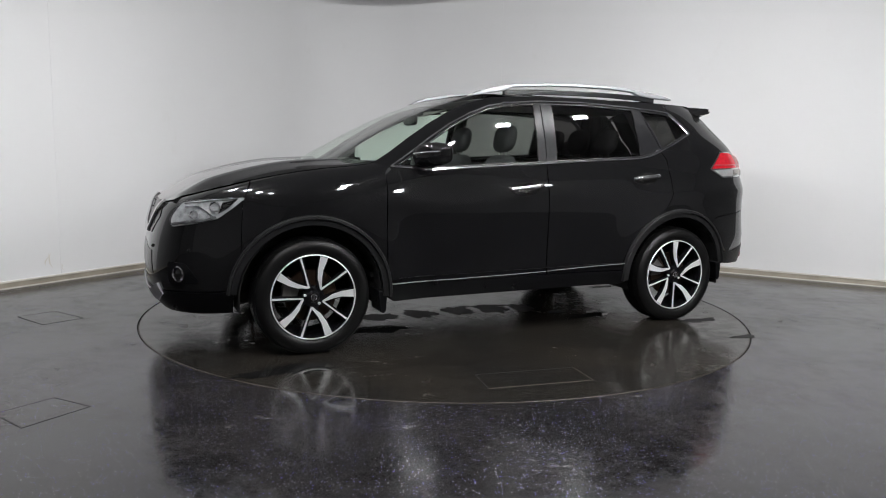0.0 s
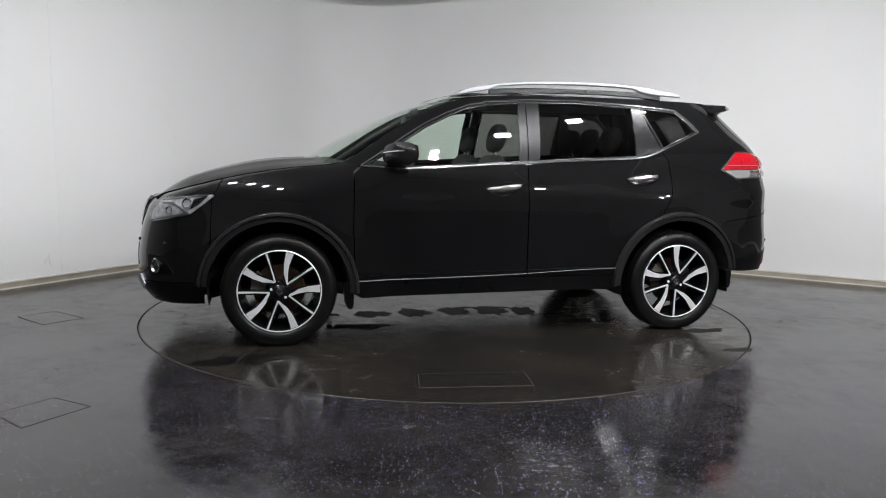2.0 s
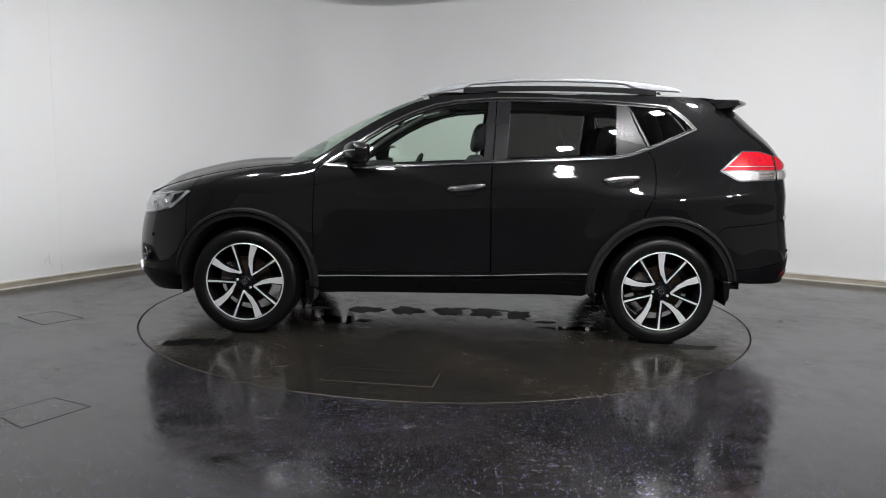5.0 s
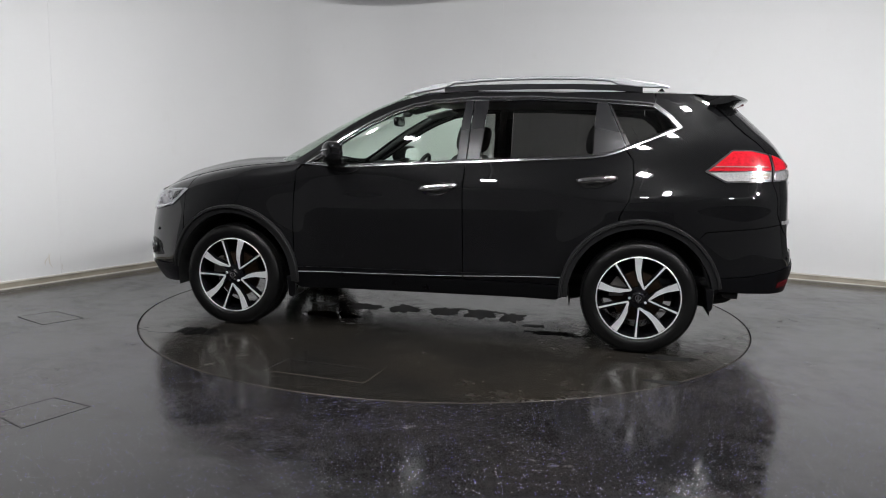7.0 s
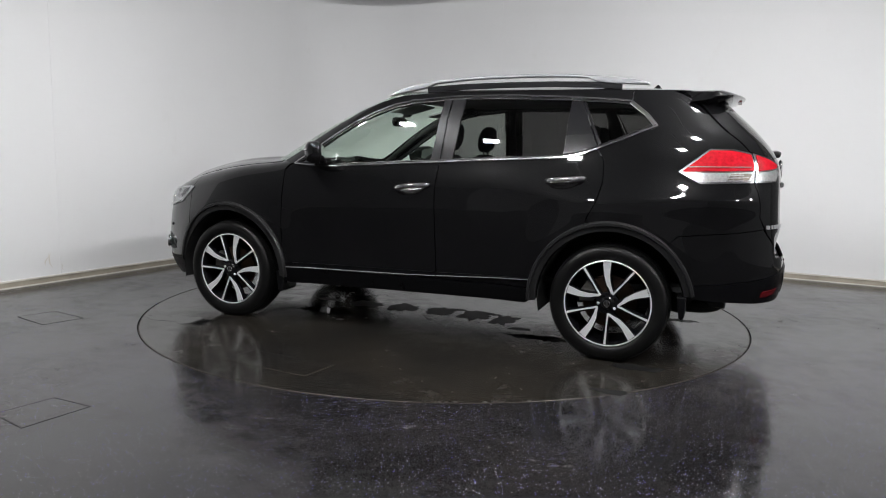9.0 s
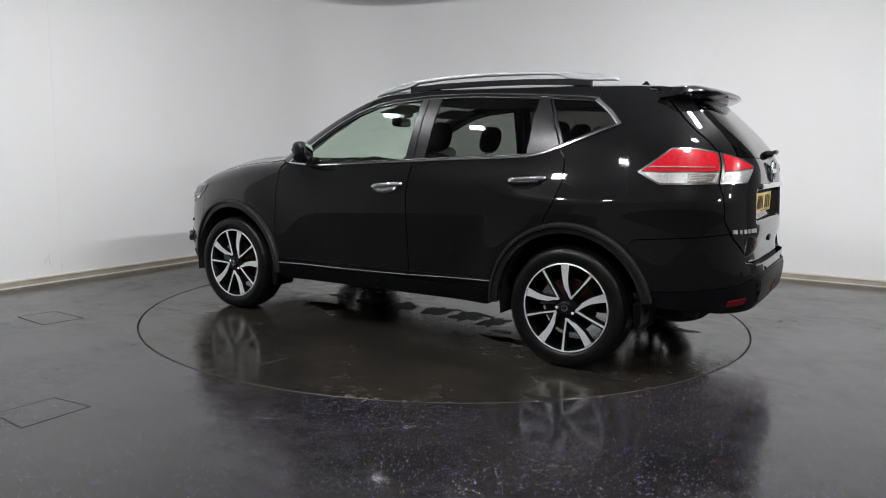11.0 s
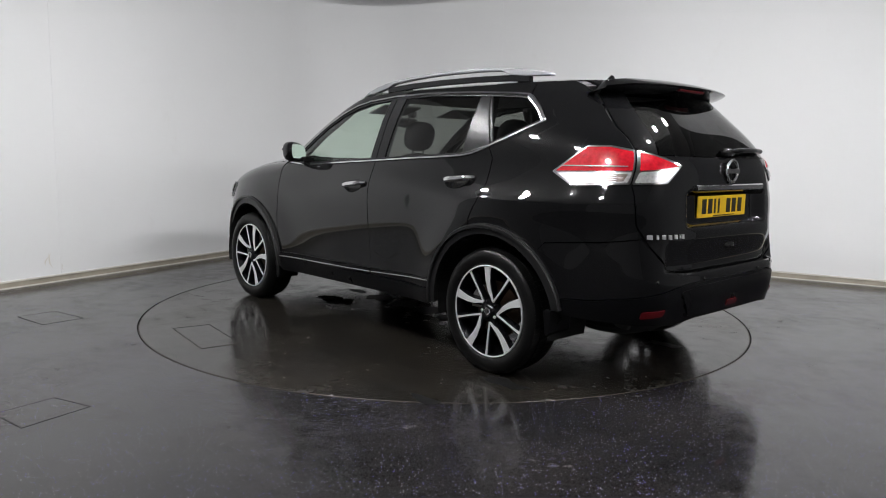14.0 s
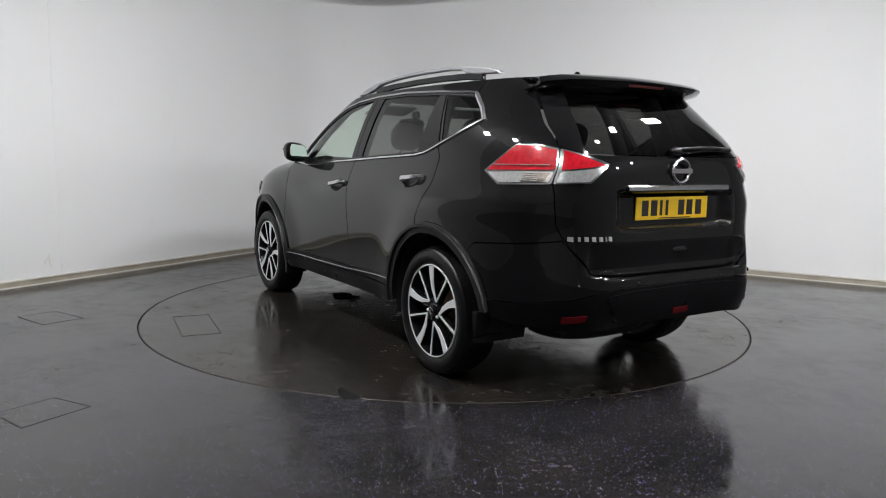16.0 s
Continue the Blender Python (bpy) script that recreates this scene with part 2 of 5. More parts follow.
def surf(q, z, upper):
    """Body surface; past the middle of nose and tail it goes on along the other side."""
    flip = 1
    if q > MAX_Q:
        q, flip = 2 * MAX_Q - q, -1
    if q < -MAX_Q:
        q, flip = -2 * MAX_Q - q, -1
    x, y, z = hull(t_of(q), z, upper)
    if x > 2.0 and 0.8 < z < 1.1:
        x -= 0.050 * sstep((0.44 - abs(y)) / 0.09) * sstep((z - 0.845) / 0.035) * sstep((1.045 - z) / 0.03)
    if x > 2.0 and 0.64 < z < 0.85:
        # the tailgate tucks in above the bumper
        x -= 0.038 * sstep((0.60 - abs(y)) / 0.07) * sstep((z - 0.641) / 0.005) * (1 - sstep((z - 0.655) / 0.16))
    return Vector((x, y * flip, z))


def surf_normal(q, z, upper):
    e = 0.006
    a = surf(q + e, z, upper) - surf(q - e, z, upper)
    b = surf(q, z + e, upper) - surf(q, z - e, upper)
    return a.cross(b).normalized()


def domain(p, upper):
    k, v, z = p
    if k == "x":
        return (q_of(t_for("x", v, z, upper=upper)), z)
    t = t_for("y", abs(v), z, front=(k == "f"), upper=upper)
    q = q_of(t)
    if v < 0:
        q = (2 * MAX_Q if k == "r" else -2 * MAX_Q) - q
    return (q, z)


def resample(pts, step, closed=True):
    out = []
    n = len(pts)
    for i in range(n if closed else n - 1):
        a, b = pts[i], pts[(i + 1) % n]
        k = max(1, math.ceil(math.hypot(b[0] - a[0], b[1] - a[1]) / step))
        out += [(a[0] + (b[0] - a[0]) * j / k, a[1] + (b[1] - a[1]) * j / k) for j in range(k)]
    return out if closed else out + [pts[-1]]


def soften(pts, r):
    """Rounds an outline's corners."""
    out = []
    n = len(pts)
    for i in range(n):
        p, a, b = pts[i], pts[i - 1], pts[(i + 1) % n]
        la, lb = math.hypot(a[0] - p[0], a[1] - p[1]), math.hypot(b[0] - p[0], b[1] - p[1])
        if min(la, lb) < 1e-6:
            continue
        ka, kb = min(r, la * 0.45) / la, min(r, lb * 0.45) / lb
        s, e = (p[0] + (a[0] - p[0]) * ka, p[1] + (a[1] - p[1]) * ka), (p[0] + (b[0] - p[0]) * kb, p[1] + (b[1] - p[1]) * kb)
        for t in (0, 0.25, 0.5, 0.75, 1):
            out.append(tuple((1 - t) ** 2 * s[k] + 2 * t * (1 - t) * p[k] + t * t * e[k] for k in (0, 1)))
    return out


def inside(p, poly):
    c = False
    n = len(poly)
    for i in range(n):
        (x1, y1), (x2, y2) = poly[i - 1], poly[i]
        if (y1 > p[1]) != (y2 > p[1]) and p[0] < (x2 - x1) * (p[1] - y1) / (y2 - y1) + x1:
            c = not c
    return c


def edge_gap(p, poly):
    best = 9.0
    for i in range(len(poly)):
        (x1, y1), (x2, y2) = poly[i - 1], poly[i]
        dx, dy = x2 - x1, y2 - y1
        l2 = dx * dx + dy * dy
        t = 0 if l2 == 0 else max(0, min(1, ((p[0] - x1) * dx + (p[1] - y1) * dy) / l2))
        best = min(best, math.hypot(p[0] - x1 - t * dx, p[1] - y1 - t * dy))
    return best


from mathutils.geometry import delaunay_2d_cdt


def filled(poly, step):
    """Even triangles inside an outline."""
    us, vs = [p[0] for p in poly], [p[1] for p in poly]
    pts = [Vector(p) for p in poly]
    n = len(pts)
    j = 0
    v = min(vs) + step / 2
    while v < max(vs):
        u = min(us) + (step / 2 if j % 2 else 0)
        while u < max(us):
            if inside((u, v), poly) and edge_gap((u, v), poly) > step * 0.45:
                pts.append(Vector((u, v)))
            u += step
        v += step * 0.87
        j += 1
    r = delaunay_2d_cdt(pts, [], [list(range(n))], 1, 1e-6)
    return [tuple(p) for p in r[0]], [list(f) for f in r[2]]


def shell_mesh(name, verts2, faces, place, thick, mirror=False):
    """A plate from a filled outline: outer skin with true surface normals, and a rim turned inwards."""
    pos, nor = [], []
    for u, v in verts2:
        p, n = place(u, v)
        if mirror:
            p, n = Vector((p.x, -p.y, p.z)), Vector((n.x, -n.y, n.z))
        pos.append(p)
        nor.append(n)
    out = []
    for f in faces:
        a, b, c = (pos[i] for i in f[:3])
        if (b - a).cross(c - a).dot(nor[f[0]] + nor[f[1]] + nor[f[2]]) < 0:
            f = f[::-1]
        out.append(list(f))
    count = {}
    for f in out:
        for i in range(len(f)):
            e = (f[i], f[(i + 1) % len(f)])
            count[e] = True
    rim = [e for e in count if (e[1], e[0]) not in count]
    V, N = list(pos), []
    for f in out:
        N += [nor[i] for i in f]
    P = [list(f) for f in out]
    for a, b in rim:
        k = len(V)
        V += [pos[a], pos[b], pos[b] - nor[b] * thick, pos[a] - nor[a] * thick]
        face = [k + 1, k, k + 3, k + 2]
        side = (pos[b] - pos[a]).cross(nor[a]).normalized()
        P.append(face)
        N += [side] * 4
    me = bpy.data.meshes.new(name)
    me.from_pydata(V, [], P)
    me.polygons.foreach_set("use_smooth", [True] * len(P))
    me.update()
    me.normals_split_custom_set([tuple(n) for n in N])
    return me


def densify(pts, closed=True, gap=0.06):
    """Keeps long edges straight in the side and rear views."""
    out = []
    n = len(pts)
    for i in range(n if closed else n - 1):
        a, b = pts[i], pts[(i + 1) % n]
        out.append(a)
        if a[0] == b[0]:
            k = math.ceil(math.hypot(a[1] - b[1], a[2] - b[2]) / gap)
            out += [(a[0], a[1] + (b[1] - a[1]) * j / k, a[2] + (b[2] - a[2]) * j / k) for j in range(1, k)]
    return out if closed else out + [pts[-1]]


def panel(name, outline, material, parent, upper=False, lift=0.0, thick=0.014, step=0.035, round_off=0.0, mirror=False, label="", bulge=0.0):
    poly = [domain(p, upper) for p in densify(outline)]
    if round_off:
        poly = soften(poly, round_off)
    poly = resample(poly, step)
    verts, faces = filled(poly, step)

    def place(u, v):
        n = surf_normal(u, v, upper)
        k = lift + (bulge * min(1, edge_gap((u, v), poly) / 0.02) if bulge else 0)
        return surf(u, v, upper) + n * k, n
    made = []
    for m in ((False, True) if mirror else (False,)):
        made.append(part(name, shell_mesh(name, verts, faces, place, thick, m), material, parent[1 if m else 0] if isinstance(parent, tuple) else parent, label))
    return made if mirror else made[0]


def strip(name, path, width, material, parent, upper=False, lift=0.008, depth=0.012, closed=False, mirror=False, label="", step=0.03, round_off=0.0):
    """A raised moulding that follows a line on the body surface."""
    pts = [domain(p, upper) for p in densify(path, closed)]
    if round_off and closed:
        pts = soften(pts, round_off)
    pts = resample(pts, step, closed)
    n = len(pts)
    place = [surf(u, v, upper) for u, v in pts]
    nor = [surf_normal(u, v, upper) for u, v in pts]
    made = []
    for m in ((1, -1) if mirror else (1,)):
        bm = bmesh.new()
        rings = []
        for i in range(n):
            a = place[i - 1] if (i or closed) else place[i]
            b = place[(i + 1) % n] if (i < n - 1 or closed) else place[i]
            s = nor[i].cross((b - a).normalized()).normalized()
            ring = []
            for du, dn in ((-0.5, -depth), (-0.5, 0.6), (-0.3, 1.0), (0.3, 1.0), (0.5, 0.6), (0.5, -depth)):
                off = lift * dn if dn > 0 else dn
                p = place[i] + s * width * du + nor[i] * off
                ring.append(bm.verts.new((p.x, p.y * m, p.z)))
            rings.append(ring)
        for i in range(n if closed else n - 1):
            a, b = rings[i], rings[(i + 1) % n]
            for k in range(6):
                j = (k + 1) % 6
                bm.faces.new((a[k], a[j], b[j], b[k]))
        if not closed:
            bm.faces.new(rings[0])
            bm.faces.new(rings[-1][::-1])
        bmesh.ops.recalc_face_normals(bm, faces=bm.faces)
        made.append(part(name, smooth_mesh(bm, 40), material, parent[0 if m == 1 else 1] if isinstance(parent, tuple) else parent, label))
    return made


def arc(cx, cz, r, a0, a1, n=14):
    return [X(cx + r * math.cos(radians(a0 + (a1 - a0) * i / n)), cz + r * math.sin(radians(a0 + (a1 - a0) * i / n))) for i in range(n + 1)]


# ---- room ----
CORNER = Vector((-1.424, 4.57, 0))
ALONG = Vector((0.872, -0.489, 0))
DOWN = Vector((-0.489, -0.872, 0))
ROOM_A, ROOM_B, ROOM_H = 11.0, 12.5, 4.4


def room(a, b, z):
    return CORNER + ALONG * a + DOWN * b + Vector((0, 0, z))


def noise_nodes(nt, scale, detail=4, rough=0.55, coord="Object", stretch=None):
    co = nt.nodes.new("ShaderNodeTexCoord")
    n = nt.nodes.new("ShaderNodeTexNoise")
    n.inputs["Scale"].default_value, n.inputs["Detail"].default_value, n.inputs["Roughness"].default_value = scale, detail, rough
    if stretch:
        mp = nt.nodes.new("ShaderNodeMapping")
        mp.inputs["Scale"].default_value = stretch
        nt.links.new(co.outputs[coord], mp.inputs[0])
        nt.links.new(mp.outputs[0], n.inputs["Vector"])
    else:
        nt.links.new(co.outputs[coord], n.inputs["Vector"])
    return n


def ramp(nt, source, lo, hi, a, b):
    r = nt.nodes.new("ShaderNodeMapRange")
    r.inputs[1].default_value, r.inputs[2].default_value, r.inputs[3].default_value, r.inputs[4].default_value = lo, hi, a, b
    nt.links.new(source, r.inputs[0])
    return r.outputs[0]


def mix_colour(nt, fac, a, b):
    m = nt.nodes.new("ShaderNodeMix")
    m.data_type = "RGBA"
    for i, c in ((6, a), (7, b)):
        if isinstance(c, tuple):
            m.inputs[i].default_value = (*c, 1)
        else:
            nt.links.new(c, m.inputs[i])
    nt.links.new(fac, m.inputs[0])
    return m.outputs[2]


def floor_mat(name, base, flecks, rough_lo, rough_hi, warm):
    """Dark poured resin, wet in places, with small pale and blue flecks."""
    m = bpy.data.materials.new(name)
    m.use_nodes = True
    nt = m.node_tree
    b = nt.nodes["Principled BSDF"]
    big = noise_nodes(nt, 1.3, 5)
    mid = noise_nodes(nt, 9, 6, 0.65)
    col = mix_colour(nt, ramp(nt, big.outputs["Fac"], 0.35, 0.65, 0, 1), tuple(c * 0.8 for c in base), tuple(c * 1.15 * w for c, w in zip(base, warm)))
    if flecks:
        co = nt.nodes.new("ShaderNodeTexCoord")
        v = nt.nodes.new("ShaderNodeTexVoronoi")
        v.inputs["Scale"].default_value = 85
        nt.links.new(co.outputs["Object"], v.inputs["Vector"])
        near = ramp(nt, v.outputs["Distance"], 0.13, 0.17, 1, 0)
        sep = nt.nodes.new("ShaderNodeSeparateColor")
        nt.links.new(v.outputs["Color"], sep.inputs[0])
        some = ramp(nt, sep.outputs[0], 0.42, 0.5, 0, 1)
        mul = nt.nodes.new("ShaderNodeMath")
        mul.operation = "MULTIPLY"
        nt.links.new(near, mul.inputs[0])
        nt.links.new(some, mul.inputs[1])
        tone = mix_colour(nt, sep.outputs[1], (0.16, 0.14, 0.95), (0.95, 0.95, 0.98))
        col = mix_colour(nt, mul.outputs[0], col, tone)
    nt.links.new(col, b.inputs["Base Color"])
    add = nt.nodes.new("ShaderNodeMath")
    add.operation = "ADD"
    nt.links.new(ramp(nt, big.outputs["Fac"], 0.38, 0.62, rough_lo, rough_hi), add.inputs[0])
    nt.links.new(ramp(nt, mid.outputs["Fac"], 0.35, 0.7, -0.05, 0.09), add.inputs[1])
    nt.links.new(add.outputs[0], b.inputs["Roughness"])
    b.inputs["Specular IOR Level"].default_value = 0.5
    fine = noise_nodes(nt, 140, 3)
    p = nt.nodes.new("ShaderNodeBump")
    p.inputs["Strength"].default_value, p.inputs["Distance"].default_value = 0.05, 0.001
    nt.links.new(fine.outputs["Fac"], p.inputs["Height"])
    nt.links.new(p.outputs[0], b.inputs["Normal"])
    return m


FLOOR = floor_mat("speckled_resin_floor", (0.0145, 0.0138, 0.0147), True, 0.10, 0.22, (1.08, 1.0, 0.95))
TABLE = floor_mat("wet_turntable_top", (0.0148, 0.0138, 0.0128), False, 0.13, 0.24, (1.1, 1.0, 0.85))
GROOVE = mat("dark_groove", (0.008, 0.008, 0.008), 0.9)
DULL_DARK = mat("dull_patch", (0.008, 0.008, 0.008), 0.5, spec=0.15, vary=0.4, vary_scale=30)
WATER = mat("standing_water", (0.006, 0.006, 0.006), 0.05, spec=0.4)
PLATE_EDGE = mat("worn_metal_edge", (0.05, 0.042, 0.034), 0.5, metal=0.5, vary=0.6, vary_scale=30)


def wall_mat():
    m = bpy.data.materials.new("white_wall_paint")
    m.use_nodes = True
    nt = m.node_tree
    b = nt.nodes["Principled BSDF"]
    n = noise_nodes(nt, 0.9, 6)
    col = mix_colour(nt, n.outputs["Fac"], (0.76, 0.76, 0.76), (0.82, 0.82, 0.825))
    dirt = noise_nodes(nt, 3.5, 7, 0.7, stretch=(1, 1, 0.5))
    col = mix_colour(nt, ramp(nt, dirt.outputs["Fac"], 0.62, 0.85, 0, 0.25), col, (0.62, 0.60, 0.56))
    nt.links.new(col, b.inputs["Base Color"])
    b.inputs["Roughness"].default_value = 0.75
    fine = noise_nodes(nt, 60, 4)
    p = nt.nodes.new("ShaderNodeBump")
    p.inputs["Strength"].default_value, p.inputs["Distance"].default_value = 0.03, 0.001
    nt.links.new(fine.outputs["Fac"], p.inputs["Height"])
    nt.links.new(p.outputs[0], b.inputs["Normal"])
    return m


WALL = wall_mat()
SCUFF = mat("scuffed_paint", (0.70, 0.67, 0.62), 0.7, vary=0.2, vary_scale=20)
CEILING = mat("ceiling_paint", (0.30, 0.30, 0.30), 0.8, vary=0.05)
# for walls out of view: the unlit room side's shade is put into the colour
UNLIT_SIDE = mat("unlit_look_side_wall", (0.10, 0.10, 0.10), 0.8, vary=0.1)
UNLIT_WALL = mat("unlit_look_wall", (0.38, 0.38, 0.385), 0.8, vary=0.1)
SKIRT = mat("stained_skirting", (0.40, 0.36, 0.29), 0.55, vary=0.35, vary_scale=5, bump=0.2)
SKIRT_EDGE = mat("skirting_edge", (0.66, 0.63, 0.57), 0.5, vary=0.2, vary_scale=8)
SPOT_LED = mat("spot_led_panel", (0.9, 0.9, 0.9), 0.4, emit=(0.99, 0.99, 1.0, 590.0))
LAMP_FRAME = mat("lamp_frame", (0.5, 0.5, 0.5), 0.4)

TABLE_R = 2.239


def build_room():
    # floor with a round opening for the turntable
    bm = bmesh.new()
    n = 180
    ring = [bm.verts.new(((TABLE_R + 0.003) * math.cos(2 * math.pi * k / n), (TABLE_R + 0.003) * math.sin(2 * math.pi * k / n), 0)) for k in range(n)]
    pit = [bm.verts.new((v.co.x, v.co.y, -0.06)) for v in ring]
    outer = []
    corners = [room(-0.2, -0.2, 0), room(ROOM_A + 0.2, -0.2, 0), room(ROOM_A + 0.2, ROOM_B + 0.2, 0), room(-0.2, ROOM_B + 0.2, 0)]
    for k in range(n):
        d = Vector((math.cos(2 * math.pi * k / n), math.sin(2 * math.pi * k / n), 0))
        best = 99
        for i in range(4):
            a, e = corners[i], corners[(i + 1) % 4] - corners[i]
            det = d.x * -e.y + e.x * d.y
            if abs(det) > 1e-9:
                s = (a.x * -e.y + e.x * a.y) / det
                w = (d.x * a.y - d.y * a.x) / det
                if s > 0 and -1e-6 <= w <= 1 + 1e-6:
                    best = min(best, s)
        outer.append(bm.verts.new(d * best))
    for k in range(n):
        j = (k + 1) % n
        bm.faces.new((ring[k], outer[k], outer[j], ring[j]))
        bm.faces.new((pit[k], ring[k], ring[j], pit[j]))
    cap = bm.verts.new((0, 0, -0.06))
    for k in range(n):
        bm.faces.new((cap, pit[k], pit[(k + 1) % n]))
    bmesh.ops.recalc_face_normals(bm, faces=bm.faces)
    floor = part("floor", bm, FLOOR)
    tagged(floor, "dark glossy resin floor with pale blue flecks, damp", "floor", kind="structure")

    def wall(name, pts, label, material=None):
        bm = bmesh.new()
        inner, back = [], []
        for i, (a, b) in enumerate(pts):
            inner.append((bm.verts.new(room(a, b, 0)), bm.verts.new(room(a, b, ROOM_H))))
        for (a, b), (c, d) in zip(inner, inner[1:]):
            f = bm.faces.new((a, c, d, b))
            f.smooth = len(pts) > 2
        ob = part(name, bm, material or WALL)
        s = ob.modifiers.new("thickness", "SOLIDIFY")
        s.thickness, s.offset, s.use_rim = 0.15, 0, len(pts) == 2
        tagged(ob, label, "wall", kind="structure")
    r = 1.1
    cove = [(r - r * math.cos(radians(a)), r - r * math.sin(radians(a))) for a in range(0, 91, 5)]
    wall("wall_back", [(0, r + 0.06)] + cove + [(r + 0.06, 0), (7.0, 0)], "unseen studio wall, whitened to lighten the door reflections with rounded corner")
    # unseen walls; those coloured dark as if unlit keep the car's reflections black
    wall("wall_side", [(7.0, 0), (ROOM_A, 0)], "unseen studio wall, coloured dark as if unlit", UNLIT_SIDE)
    wall("wall_front_left", [(0, ROOM_B), (0, 5.95)], "unseen studio wall, coloured dark as if unlit", UNLIT_WALL)
    wall("wall_left", [(0, 5.95), (0, r + 0.06)], "unseen studio wall, whitened to lighten the door reflections, slightly scuffed")
    wall("wall_right", [(ROOM_A, 0), (ROOM_A, ROOM_B)], "unseen studio wall, coloured dark as if unlit", UNLIT_WALL)
    # unseen section, made white so that the doors reflect something lighter
    wall("wall_front", [(ROOM_A, ROOM_B), (2.3, ROOM_B)], "unseen studio wall, whitened to lighten the door reflections")
    wall("wall_front_corner", [(2.3, ROOM_B), (0, ROOM_B)], "unseen studio wall, coloured dark as if unlit", UNLIT_WALL)
    bm = bmesh.new()
    vs = [bm.verts.new(room(a, b, z)) for z in (ROOM_H, ROOM_H + 0.2) for a, b in ((-0.2, -0.2), (ROOM_A + 0.2, -0.2), (ROOM_A + 0.2, ROOM_B + 0.2), (-0.2, ROOM_B + 0.2))]
    for f in ((0, 1, 2, 3), (7, 6, 5, 4), (0, 4, 5, 1), (1, 5, 6, 2), (2, 6, 7, 3), (3, 7, 4, 0)):
        bm.faces.new([vs[i] for i in f])
    tagged(part("ceiling", bm, CEILING), "plain pale grey ceiling", "ceiling", kind="structure")

    # skirting: a stained board with a paler lip above and below
    line = [(0.0, ROOM_B)] + [(p, q) for p, q in cove] + [(ROOM_A, 0.0)]

    def board(name, d0, d1, z0, z1, material, parent=None):
        bm = bmesh.new()
        rows = []
        for i, (a, b) in enumerate(line):
            p = line[max(0, i - 1)]
            q = line[min(len(line) - 1, i + 1)]
            t = Vector((q[0] - p[0], q[1] - p[1])).normalized()
            nrm = Vector((-t.y, t.x))
            row = []
            for d, z in ((d0, z0), (d1, z0), (d1, z1), (d0, z1)):
                row.append(bm.verts.new(room(a + nrm.x * d, b + nrm.y * d, z)))
            rows.append(row)
        for a, b in zip(rows, rows[1:]):
            for k in range(4):
                j = (k + 1) % 4
                bm.faces.new((a[k], a[j], b[j], b[k]))
        bmesh.ops.recalc_face_normals(bm, faces=bm.faces)
        return part(name, bm, material, parent)
    base = board("baseboard", 0.05, 0.085, 0.011, 0.054, SKIRT)
    tagged(base, "stained beige skirting board with pale lips", "skirting", kind="structure")
    board("top_lip", 0.05, 0.095, 0.054, 0.067, SKIRT_EDGE, base)
    board("bottom_lip", 0.05, 0.093, 0.0, 0.011, SKIRT_EDGE, base)


build_room()


def wall_joint(a, b, da, db):
    """A thin vertical joint strip on a wall."""
    bm = bmesh.new()
    vs = []
    for z in (0.068, ROOM_H):
        for s, t in ((0, 0), (0.007, 0), (0.007, 1), (0, 1)):
            vs.append(bm.verts.new(room(a + da * s + (0.004 * t if db else 0), b + db * s + (0.004 * t if da else 0), z)))
    for f in ((0, 1, 2, 3), (7, 6, 5, 4), (0, 4, 5, 1), (1, 5, 6, 2), (2, 6, 7, 3), (3, 7, 4, 0)):
        bm.faces.new([vs[i] for i in f])
    bmesh.ops.recalc_face_normals(bm, faces=bm.faces)
    tagged(part("trim", bm, WALL), "thin vertical joint strip on white wall", "trim", kind="structure")


wall_joint(0.074, 4.28, 0, 1)


def wall_scuff(b, z, length, lean):
    """A faint rubbed streak on the left wall."""
    bm = bmesh.new()
    n, rows = 8, []
    for i in range(n + 1):
        s = i / n
        w = 0.006 * math.sin(math.pi * s) + 0.001
        c = b + lean * s + 0.012 * math.sin(5 * s)
        rows.append([bm.verts.new(room(0.0765, c + d * w, z + length * s)) for d in (-1, 1)])
    for p, q in zip(rows, rows[1:]):
        bm.faces.new((p[0], p[1], q[1], q[0]))
    bmesh.ops.recalc_face_normals(bm, faces=bm.faces)
    ob = part("scuff_mark", bm, SCUFF)
    tagged(ob, "faint brown scuff mark on white wall", "scuff mark", kind="structure")


for _b, _z, _l, _d in ((4.36, 0.13, 0.13, 0.05), (4.43, 0.16, 0.10, -0.04), (4.26, 0.10, 0.05, 0.03)):
    wall_scuff(_b, _z, _l, _d)
wall_joint(2.40, 0.073, 1, 0)


